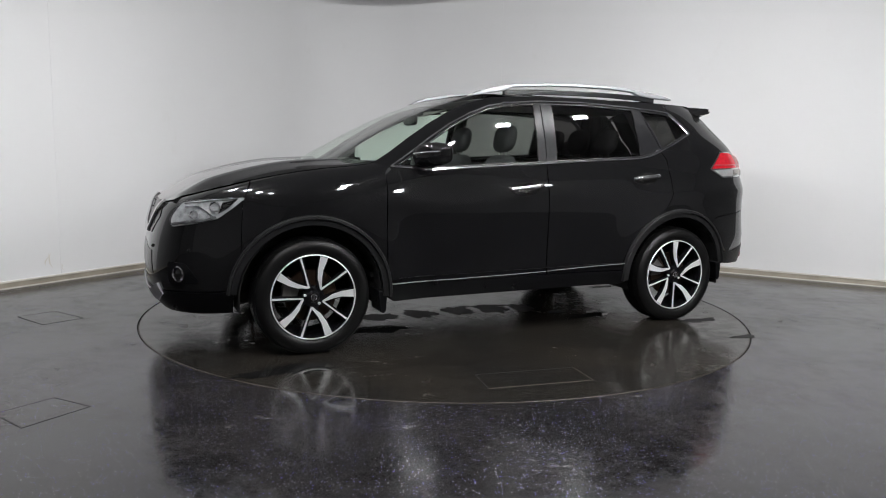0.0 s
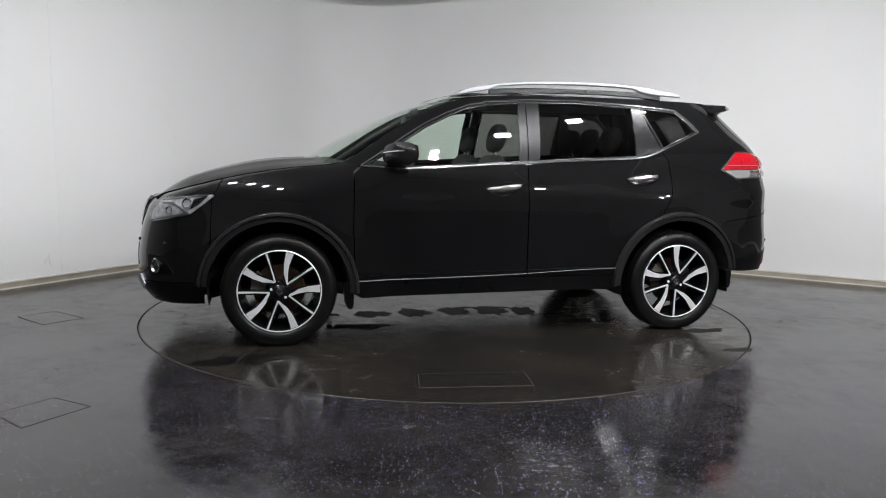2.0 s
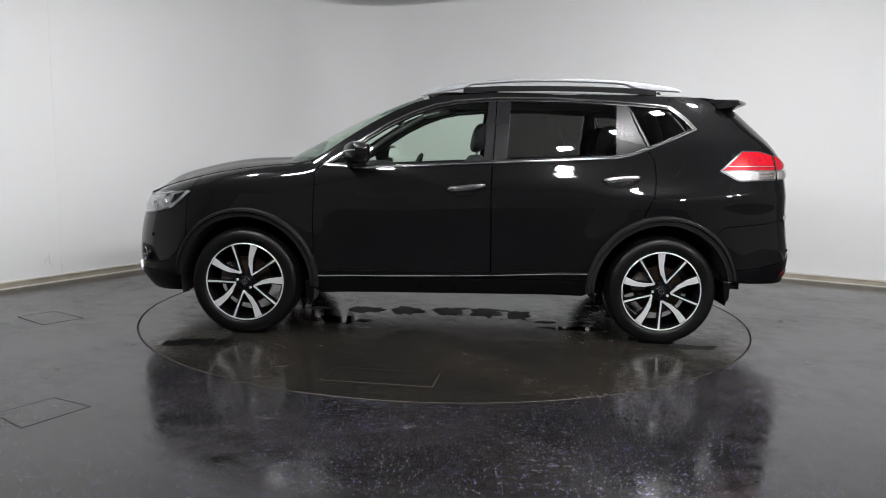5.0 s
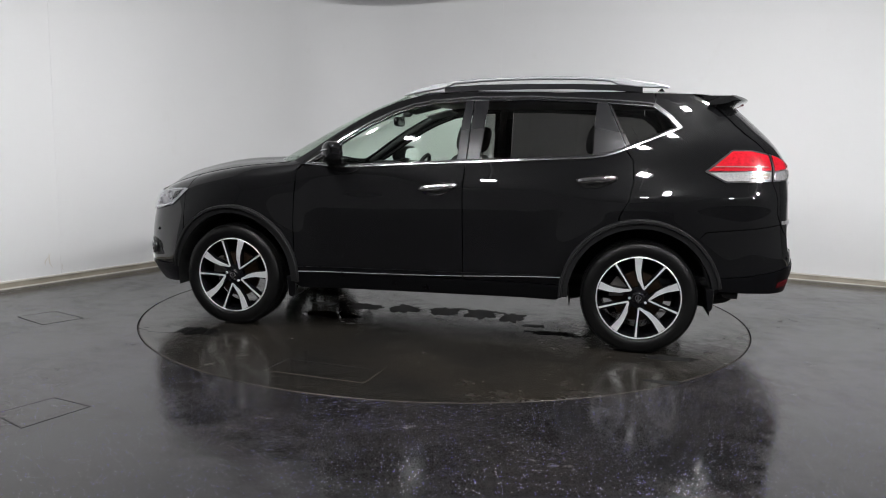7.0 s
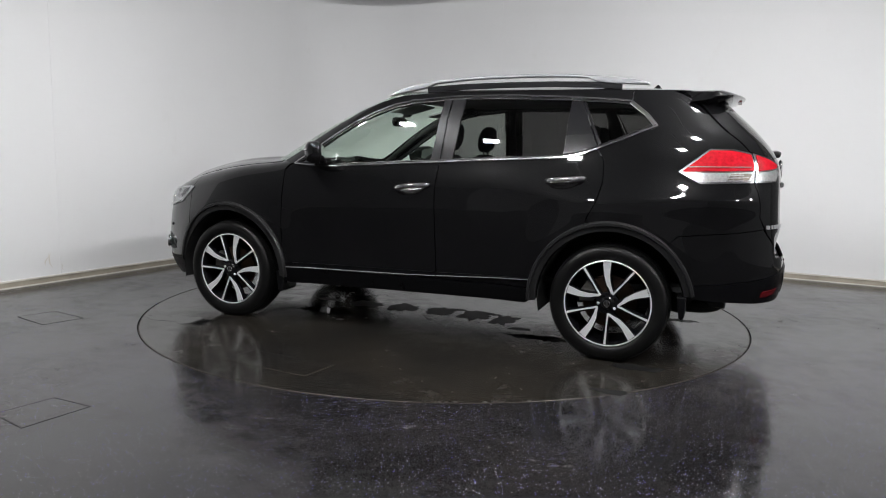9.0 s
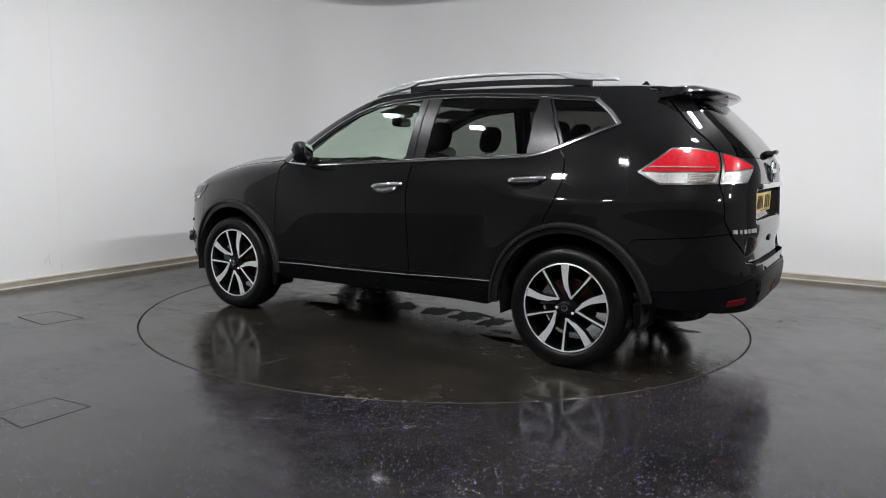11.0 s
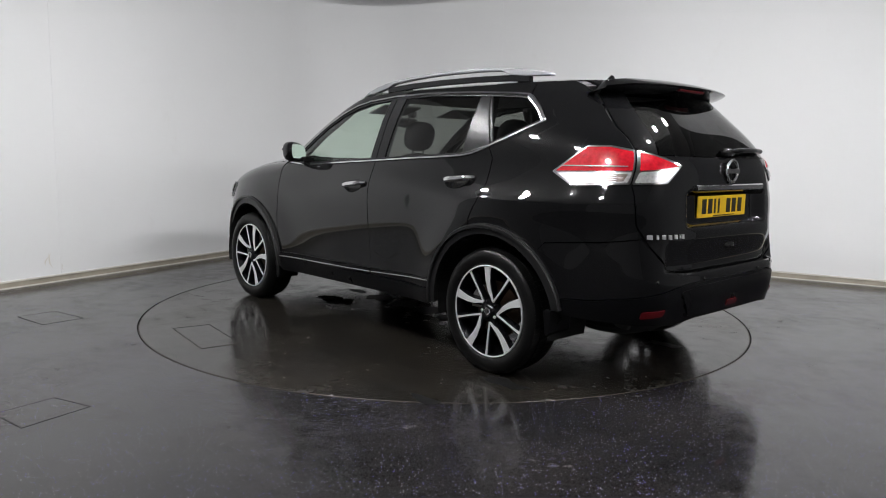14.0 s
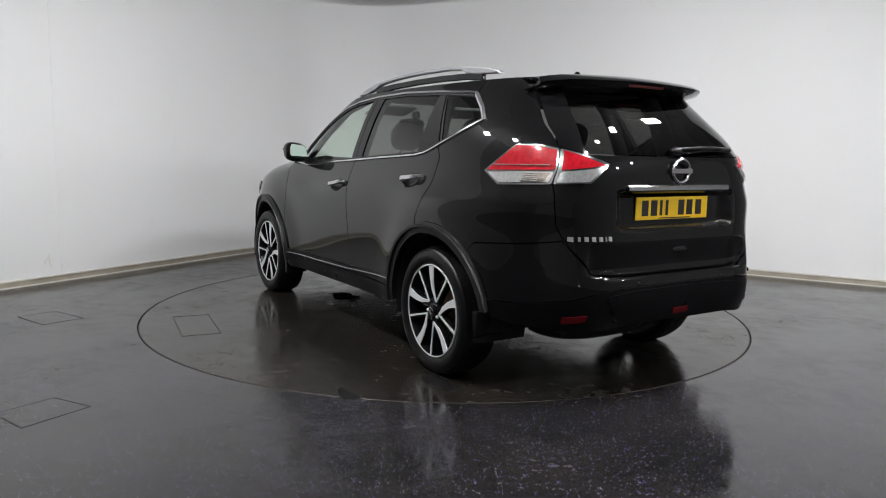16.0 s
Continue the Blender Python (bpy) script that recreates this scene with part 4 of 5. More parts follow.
def build_glass():
    a_line = [X(-0.995, 1.108), X(-0.85, 1.20), X(-0.705, 1.30), X(-0.555, 1.395), X(-0.41, 1.475), X(-0.265, 1.535), X(-0.115, 1.583)]
    panel("windscreen", a_line + [F(0.3, 1.588), F(0, 1.59), F(-0.3, 1.588)] + [("m", v, z) for _, v, z in a_line[::-1]] + [F(-0.4, 1.102), F(0, 1.10), F(0.4, 1.102)],
          GLASS, car, upper=True, lift=0.0, thick=0.004, step=0.07, label="green-tinted windscreen").visible_shadow = False
    front = [X(-0.80, 1.128), X(-0.573, 1.114), X(-0.284, 1.130), X(0.186, 1.154), X(0.216, 1.532), X(0.022, 1.524), X(-0.124, 1.496), X(-0.272, 1.442), X(-0.418, 1.368), X(-0.562, 1.278), X(-0.70, 1.185)]
    rear = [X(0.338, 1.168), X(0.607, 1.181), X(0.836, 1.192), X(1.036, 1.206), X(1.050, 1.530), X(0.637, 1.552), X(0.371, 1.549)]
    quarter = [X(1.265, 1.266), X(1.352, 1.306), X(1.545, 1.388), X(1.492, 1.447), X(1.400, 1.512), X(1.30, 1.522), X(1.135, 1.537)]
    for nm, out, m, lab, owner in (("front_window", front, GLASS, "green-tinted door glass", "front"), ("rear_window", rear, PRIVACY, "dark privacy glass", "rear"), ("quarter_window", quarter, PRIVACY, "dark privacy glass", "quarter")):
        for o in panel(nm, out, m, DOORS[owner], upper=True, lift=-0.004, thick=0.004, step=0.06, round_off=0.012, mirror=True, label=lab):
            o.visible_shadow = False
    panel("b_pillar", [X(0.190, 1.152), X(0.249, 1.154), X(0.270, 1.556), X(0.219, 1.553)], SATIN_BLACK, DOORS["front"], upper=True, lift=0.002, step=0.05, mirror=True)
    panel("b_pillar", [X(0.256, 1.154), X(0.335, 1.160), X(0.368, 1.560), X(0.277, 1.560)], SATIN_BLACK, DOORS["rear"], upper=True, lift=0.002, step=0.05, mirror=True)
    panel("c_pillar", [X(1.040, 1.198), X(1.12, 1.212), X(1.19, 1.234), X(1.236, 1.252), X(1.112, 1.546), X(1.053, 1.548)], SATIN_BLACK, DOORS["rear"], upper=True, lift=0.002, step=0.05, mirror=True)
    panel("window_rubber", [X(1.245, 1.256), X(1.262, 1.266), X(1.131, 1.54), X(1.119, 1.545)], SATIN_BLACK, car, upper=True, lift=0.0, step=0.05, mirror=True)
    frames = [DLO_LOW + DLO_UP[::-1]]
    strip("window_surround", frames[0], 0.015, CHROME, car, upper=True, lift=0.009, closed=True, mirror=True, round_off=0.01, label="chrome window surround")
    strip("window_surround_tip", [X(1.40, 1.522), X(1.497, 1.447), X(1.552, 1.386)], 0.026, CHROME, car, upper=True, lift=0.008, mirror=True)
    # black seal inside the chrome
    inner = [X(-0.815, 1.123)] + shifted(DLO_LOW[1:10], 0, 0.011) + [X(1.352, 1.304), X(1.548, 1.388)] + [X(1.494, 1.446), X(1.40, 1.514)] + shifted(DLO_UP[:10][::-1], 0.006, -0.014)
    strip("window_seal", inner, 0.014, SATIN_BLACK, car, upper=True, lift=0.003, closed=True, mirror=True, round_off=0.01)


def build_roof():
    for nm, drop, mt in (("roof", 0.0, PAINT), ("headliner", 0.035, HEADLINER)):
        bm = bmesh.new()
        n, rings = 56, []
        qs = [-MAX_Q + 2 * MAX_Q * i / n for i in range(n + 1)]
        edge = [hull(t_of(q), 1.6, True) for q in qs]
        loop = edge + [(x, -y, z) for x, y, z in edge[1:-1][::-1]]
        cx = 0.85
        for s in (1.0, 0.97, 0.92, 0.84, 0.72, 0.55, 0.35, 0.15):
            k = s * (1 - drop * 0.6)
            rings.append([bm.verts.new((cx + (x - cx) * k, y * k, 1.60 - drop + 0.05 * (1 - s ** 2.6) + 0.004 * (1 - abs(x - 0.7)))) for x, y, _ in loop])
        for a, b in zip(rings, rings[1:]):
            for i in range(len(a)):
                j = (i + 1) % len(a)
                bm.faces.new((a[i], a[j], b[j], b[i]))
        bm.faces.new(rings[-1])
        bmesh.ops.recalc_face_normals(bm, faces=bm.faces)
        bmesh.ops.remove_doubles(bm, verts=bm.verts, dist=1e-5)
        part(nm, smooth_mesh(bm), mt, car)
    # roof rails: a bar on two broad feet
    for sg in (-1, 1):
        rail = new("roof_rail")
        rail.parent = car
        tagged(rail, "satin silver roof rail")

        def put(u, v, d):
            return Vector((u, sg * (0.545 + d) - sg * max(0, 0.03 * (v - 1.6)), v + 0.010 * min(1, max(0, (v - 1.57) / 0.05))))
        top = [(-0.235, 1.580), (-0.155, 1.614), (-0.065, 1.640), (0.035, 1.660), (0.14, 1.674)]
        bm = bmesh.new()
        prism(bm, top + [(0.13, 1.657), (0.045, 1.624), (-0.09, 1.603)], -0.02, 0.022, put)
        part("foot", bm, SATIN_SILVER, rail, bevel=0.006)
        bm = bmesh.new()
        prism(bm, [(1.13, 1.687), (1.26, 1.675), (1.40, 1.656), (1.485, 1.634), (1.49, 1.622), (1.30, 1.630), (1.18, 1.644), (1.115, 1.670)], -0.02, 0.022, put)
        part("foot", bm, SATIN_SILVER, rail, bevel=0.006)
        bm = bmesh.new()
        bar = [(u, curve([(0.12, 1.671), (0.3, 1.687), (0.5, 1.696), (0.72, 1.699), (0.95, 1.697), (1.15, 1.685)], u)) for u in [0.12 + 0.073 * k for k in range(15)]]
        prism(bm, bar + [(u, v - 0.021) for u, v in bar[::-1]], -0.019, 0.021, put)
        part("bar", bm, SATIN_SILVER, rail, bevel=0.007)
        bm = bmesh.new()
        low = [(0.05, 1.632), (0.3, 1.646), (0.6, 1.652), (0.9, 1.652), (1.15, 1.646), (1.33, 1.634)]
        prism(bm, low + [(u, v - 0.034) for u, v in low[::-1]], -0.016, 0.014, put)
        part("base_strip", bm, SATIN_BLACK, rail, "satin black base strip", bevel=0.004)


def build_tail():
    seam = [R(0.6275, 1.238), R(0.6585, 1.137), R(0.687, 1.064), R(0.700, 0.954), R(0.694, 0.876), R(0.645, 0.775), R(0.596, 0.714), R(0.545, 0.656), R(0.47, 0.648), R(0.39, 0.645)]
    flip = [R(-v, z) for _, v, z in seam[::-1]]
    gate = panel("tailgate", [R(0.45, 1.205), R(0.56, 1.208)] + seam + [R(0, 0.645)] + flip + [R(-0.56, 1.208), R(-0.45, 1.205), R(0, 1.203)], PAINT, car, step=0.02, label="black tailgate with plate recess")
    glass = [R(0.552, 1.212), R(0.30, 1.209), R(0, 1.208), R(-0.30, 1.209), R(-0.552, 1.212), R(-0.515, 1.35), R(-0.455, 1.52), R(0, 1.535), R(0.455, 1.52), R(0.515, 1.35)]
    panel("rear_glass", glass, PRIVACY, gate, lift=0.0, thick=0.005, step=0.05, label="dark tinted rear window").visible_shadow = False
    panel("gate_frame", [R(0.625, 1.242), R(0.56, 1.213), R(0.515, 1.35), R(0.45, 1.525), R(0.52, 1.555), R(0.563, 1.45), R(0.604, 1.35)], PAINT, car, mirror=True)
    # spoiler over the rear glass
    bm = bmesh.new()
    rows = []
    ys = [-0.58, -0.57, -0.54, -0.48, -0.40, -0.28, -0.14, 0, 0.14, 0.28, 0.40, 0.48, 0.54, 0.57, 0.58]
    for y in ys:
        k = max(0.0, (abs(y) - 0.44) / 0.14) ** 2
        xt = 2.032 - 0.30 * y * y - 0.07 * k
        crown = 0.024 * (1 - (y / 0.6) ** 2)
        zt = 1.572 - 0.012 * k + crown * 0.4
        rows.append([bm.verts.new(p) for p in ((1.66, y * 0.82, 1.594 + crown), (1.80, y * 0.91, 1.596 + crown - 0.008 * k), ((1.80 + xt) / 2 + 0.02, y, 1.592 + crown * 0.75 - 0.010 * k), (xt - 0.012, y, zt + 0.005),
                                               (xt, y, zt - 0.004), (xt - 0.008, y, zt - 0.013), (xt - 0.055, y, zt - 0.034 + 0.010 * k), (xt - 0.13, y, zt - 0.066 + 0.032 * k), (1.74, y * 0.85, 1.545 + 0.02 * k))])
    for a, b in zip(rows, rows[1:]):
        for i in range(9):
            j = (i + 1) % 9
            bm.faces.new((a[i], b[i], b[j], a[j]))
    bm.faces.new(rows[0])
    bm.faces.new(rows[-1][::-1])
    bmesh.ops.recalc_face_normals(bm, faces=bm.faces)
    sp = part("spoiler", smooth_mesh(bm, 50), PAINT, car)
    bm = bmesh.new()
    box(bm, 1.965, 2.010, -0.13, 0.13, 1.553, 1.568)
    part("brake_lamp", bm, RED_REFLECTOR, sp, "red high brake lamp", bevel=0.004)
    # tail lamps, two pieces a side
    o = panel("tail_lamp", [X(1.700, 1.120), X(1.858, 1.252), X(1.975, 1.252), R(0.630, 1.232), R(0.6625, 1.137), R(0.6915, 1.066), X(1.825, 1.054)], CHROME, car, lift=0.006, step=0.03, round_off=0.012, mirror=True, label="red and clear tail lamp")
    panel("red_lens", [X(1.722, 1.122), X(1.862, 1.243), X(1.975, 1.243), R(0.638, 1.222), R(0.668, 1.132)], RED_LENS, tuple(o), lift=0.010, thick=0.006, bulge=0.008, step=0.022, round_off=0.008, mirror=True, label="red lens")
    panel("clear_lens", [X(1.730, 1.113), X(1.825, 1.063), R(0.6960, 1.074), R(0.671, 1.124)], CLEAR_LENS, tuple(o), lift=0.010, thick=0.006, bulge=0.007, step=0.022, round_off=0.008, mirror=True, label="clear ribbed lens")
    strip("divider", [X(1.755, 1.147), R(0.674, 1.150)], 0.006, CLEAR_LENS, tuple(o), lift=0.020, mirror=True)
    i = panel("tail_lamp", [R(0.6265, 1.232), R(0.6585, 1.137), R(0.687, 1.066), R(0.555, 1.074), R(0.455, 1.164)], CHROME, car, lift=0.006, step=0.03, round_off=0.01, mirror=True, label="red and clear tail lamp on tailgate")
    panel("red_lens", [R(0.620, 1.222), R(0.650, 1.131), R(0.478, 1.156)], RED_LENS, tuple(i), lift=0.010, thick=0.006, bulge=0.008, step=0.022, round_off=0.008, mirror=True, label="red lens")
    panel("clear_lens", [R(0.652, 1.124), R(0.679, 1.073), R(0.560, 1.081), R(0.482, 1.148)], CLEAR_LENS, tuple(i), lift=0.010, thick=0.006, bulge=0.007, step=0.022, round_off=0.008, mirror=True, label="clear ribbed lens")
    panel("indicator", [X(1.975, 1.112), X(1.96, 1.072), R(0.705, 1.078), R(0.683, 1.114)], AMBER_DARK, tuple(o), lift=0.0165, thick=0.004, step=0.022, round_off=0.008, mirror=True, label="dull brown indicator behind clear lens")
    for z in (1.076, 1.085, 1.094, 1.103, 1.112):
        strip("lens_rib", [X(1.955, z), X(2.04, z)], 0.003, LAMP_INNER, tuple(o), lift=0.0195, mirror=True)
    # bright bar, round badge, lettering as bars, number plate
    strip("bright_bar", [R(0.362, 1.052), R(0.18, 1.052), R(0, 1.052), R(-0.18, 1.052), R(-0.362, 1.052)], 0.030, CHROME, gate, lift=0.016, label="bright metal bar over the plate")
    bm = bmesh.new()
    n = 40
    tube(bm, [(2.262 + 0.0, 0.058 * math.cos(2 * math.pi * k / n), 1.135 + 0.056 * math.sin(2 * math.pi * k / n)) for k in range(n)], 0.010, 10, True)
    badge = part("badge", smooth_mesh(bm, 60), CHROME, car, "round chrome badge with cross bar")
    bm = bmesh.new()
    box(bm, 2.258, 2.272, -0.074, 0.074, 1.122, 1.148)
    part("cross_bar", bm, CHROME, badge, bevel=0.003)
    bm = bmesh.new()
    box(bm, 2.216, 2.224, -0.262, 0.262, 0.896, 1.008)
    plate = part("number_plate", bm, YELLOW, car, "yellow plate with black bars", bevel=0.003)
    for y in (-0.20, -0.137, -0.087, -0.045, 0.060, 0.122, 0.190):
        bm = bmesh.new()
        w = 0.022 if y not in (-0.087, -0.045) else 0.009
        box(bm, 2.2235, 2.2255, y - w, y + w, 0.916, 0.992)
        part("character_bar", bm, INK, plate)
    bm = bmesh.new()
    box(bm, 2.2235, 2.225, -0.10, 0.13, 0.901, 0.906)
    part("maker_bar", bm, INK, plate)
    for k, (y, w) in enumerate(((0.646, 0.011), (0.612, 0.005), (0.581, 0.009), (0.547, 0.009), (0.512, 0.009), (0.485, 0.0035), (0.463, 0.008))):
        panel("letter_bar", [R(y + w, 0.831), R(y - w, 0.830), R(y - w, 0.808), R(y + w, 0.810)], BRIGHT, gate, lift=0.006, thick=0.006, step=0.02)
    bm = bmesh.new()
    blob(bm, 2.262, 0.02, 0.745, 0.012, 0.055, 0.020)
    part("release_handle", smooth_mesh(bm), GLOSS_BLACK, gate)
    # rear wiper
    bm = bmesh.new()
    blob(bm, 2.232, 0.0, 1.232, 0.028, 0.05, 0.022)
    wp = part("rear_wiper", smooth_mesh(bm), GLOSS_BLACK, car)
    bm = bmesh.new()
    tube(bm, [(2.25, 0.0, 1.238), (2.245, 0.14, 1.246), (2.232, 0.30, 1.248), (2.215, 0.42, 1.244)], 0.013, 8)
    part("arm", smooth_mesh(bm), CLADDING, wp)
    # reflectors, exhaust, sensors
    panel("reflector", [R(0.668, 0.455), R(0.575, 0.468), R(0.585, 0.436), R(0.668, 0.422)], RED_REFLECTOR, car, lift=0.010, step=0.02, round_off=0.008, mirror=True, label="red bumper reflector")
    panel("rear_fog_lamp", [R(0.06, 0.465), R(-0.05, 0.468), R(-0.05, 0.438), R(0.06, 0.436)], RED_REFLECTOR, car, lift=0.014, step=0.02, round_off=0.008, label="red rear fog lamp")
    panel("diffuser", [R(0.50, 0.55), R(0.36, 0.57), R(0, 0.575), R(-0.36, 0.57), R(-0.50, 0.55), R(-0.42, 0.42), R(0, 0.415), R(0.42, 0.42)], CLADDING, car, lift=0.009, step=0.05, round_off=0.05, label="matt black diffuser panel")
    for y in (0.62, 0.30):
        for sg in (1, -1):
            p = surf(*domain(R(sg * y, 0.60), False), False)
            bm = bmesh.new()
            blob(bm, p.x + 0.0, p.y, p.z, 0.006, 0.011, 0.011, 2.0, 12, 8)
            part("parking_sensor", smooth_mesh(bm), GLOSS_BLACK, car)
    bm = bmesh.new()
    tube(bm, [(1.6, -0.42, 0.30), (1.90, -0.45, 0.325), (1.99, -0.48, 0.325)], 0.024, 14)
    part("exhaust_pipe", smooth_mesh(bm), mat("exhaust_metal", (0.04, 0.04, 0.04), 0.5, metal=0.7), car)
    bm = bmesh.new()
    prism(bm, [(1.445, 1.648), (1.515, 1.648), (1.505, 1.660), (1.490, 1.680), (1.480, 1.680), (1.458, 1.660)], -0.013, 0.013, lambda u, v, d: Vector((u, d * (1 - (v - 1.65) * 10), v)))
    part("antenna", bm, PAINT, car, bevel=0.006)


build_front()
build_bonnet()
build_glass()
build_roof()
build_tail()


def build_lower():
    # wheel-arch mouldings, sills with a bright strip, mud flaps, liners
    for cx, a0, a1 in ((-AXLE, 176, -2), (AXLE, 182, 10)):
        n = 30
        outer = [(0.488, a0 + (a1 - a0) * i / n) for i in range(n + 1)]
        inner = [(0.432, a0 + (a1 - a0) * i / n) for i in range(n + 1)][::-1]
        pts = [X(cx + r * math.cos(radians(a)), HUB_Z + r * math.sin(radians(a))) for r, a in outer + inner]
        arch = panel("wheel_arch_moulding", pts, ARCH_PLASTIC, car, lift=0.016, thick=0.05, step=0.03, mirror=True, label="matt black plastic wheel arch moulding")
        bead = [X(cx + 0.474 * math.cos(radians(a)), HUB_Z + 0.474 * math.sin(radians(a))) for r, a in outer]
        strip("rolled_edge", bead, 0.024, ARCH_PLASTIC, tuple(arch), lift=0.030, mirror=True)
        for sg in (-1, 1):
            bm = bmesh.new()
            rows = []
            for i in range(25):
                a = radians(-12 + 204 * i / 24)
                rows.append([bm.verts.new((cx + r * math.cos(a), sg * y, HUB_Z + r * math.sin(a))) for r, y in ((0.425, 0.86), (0.43, 0.56), (0.05, 0.555))])
            for a, b in zip(rows, rows[1:]):
                for k in (0, 1):
                    bm.faces.new((a[k], a[k + 1], b[k + 1], b[k]))
            bmesh.ops.recalc_face_normals(bm, faces=bm.faces)
            part("wheel_arch_liner", bm, DARK, car)
    sill = panel("sill", [X(-0.878, 0.398), X(-0.5, 0.398), X(0.25, 0.398), X(0.8, 0.398), X(0.885, 0.398), X(0.90, 0.33), X(0.85, 0.305), X(-0.85, 0.288), X(-0.90, 0.32)],
                 CLADDING, car, lift=0.008, thick=0.05, mirror=True, label="matt black plastic sill")
    panel("door_cladding", [X(-0.872, 0.43), X(0.249, 0.444), X(0.249, 0.404), X(-0.885, 0.404)], CLADDING, car, lift=0.007, mirror=True)
    panel("door_cladding", [X(0.258, 0.444), X(0.895, 0.457), X(0.893, 0.404), X(0.258, 0.404)], CLADDING, car, lift=0.007, mirror=True)
    strip("bright_strip", [X(-0.868, 0.398), X(-0.4, 0.405), X(0.0, 0.413), X(0.248, 0.421)], 0.0032, BRIGHT, car, lift=0.016, mirror=True)
    strip("bright_strip", [X(0.259, 0.422), X(0.6, 0.438), X(0.893, 0.452)], 0.0032, BRIGHT, car, lift=0.016, mirror=True)
    for sg in (-1, 1):
        for x0, x1, z0, z1 in ((-0.955, -0.895, 0.215, 0.36), (1.74, 1.79, 0.285, 0.42)):
            bm = bmesh.new()
            prism(bm, [(x0, z1), (x1, z1), (x1 - 0.005, z0 + 0.02), (x1 - 0.02, z0), (x0 + 0.015, z0 + 0.01)], 0.70, 0.875, lambda u, v, d: Vector((u, sg * d, v)))
            part("mud_flap", bm, CLADDING, car, bevel=0.006)
    # dark inner shell and floor close the body
    out = ([F(0, 0.33), F(0.6, 0.33), X(-1.80, 0.33)] + arc(-AXLE, HUB_Z, 0.43, 182, -2, 20) + [X(-0.5, 0.33), X(0.5, 0.33)] + arc(AXLE, HUB_Z, 0.43, 182, -2, 20)
           + [X(1.85, 0.42), R(0.5, 0.42), R(0, 0.42), R(0, 1.19), R(0.5, 1.19), X(1.8, 1.19), X(1.35, 1.20), X(1.2, 1.205), X(1.03, 1.175), X(0.6, 1.15), X(0.25, 1.128), X(-0.3, 1.10), X(-0.80, 1.085),
              X(-0.92, 1.03), X(-1.3, 0.95), X(-1.7, 0.86), X(-2.0, 0.78), F(0.5, 0.78), F(0, 0.78)])
    panel("inner_shell", out, DARK, car, lift=-0.034, thick=0.004, step=0.07, mirror=True)
    bm = bmesh.new()
    box(bm, -1.95, 1.72, -0.60, 0.60, 0.28, 0.36)
    box(bm, -0.86, 0.86, -0.78, 0.78, 0.30, 0.36)
    box(bm, -1.42, -1.30, -0.70, 0.70, 0.28, 0.36)
    box(bm, 1.30, 1.42, -0.70, 0.70, 0.26, 0.36)
    box(bm, 1.70, 2.12, -0.62, 0.62, 0.37, 0.44)
    part("underbody", bm, DARK, car, bevel=0.02)
    bm = bmesh.new()
    blob(bm, 1.80, -0.15, 0.30, 0.20, 0.36, 0.065)
    part("silencer", smooth_mesh(bm), DARK, car)


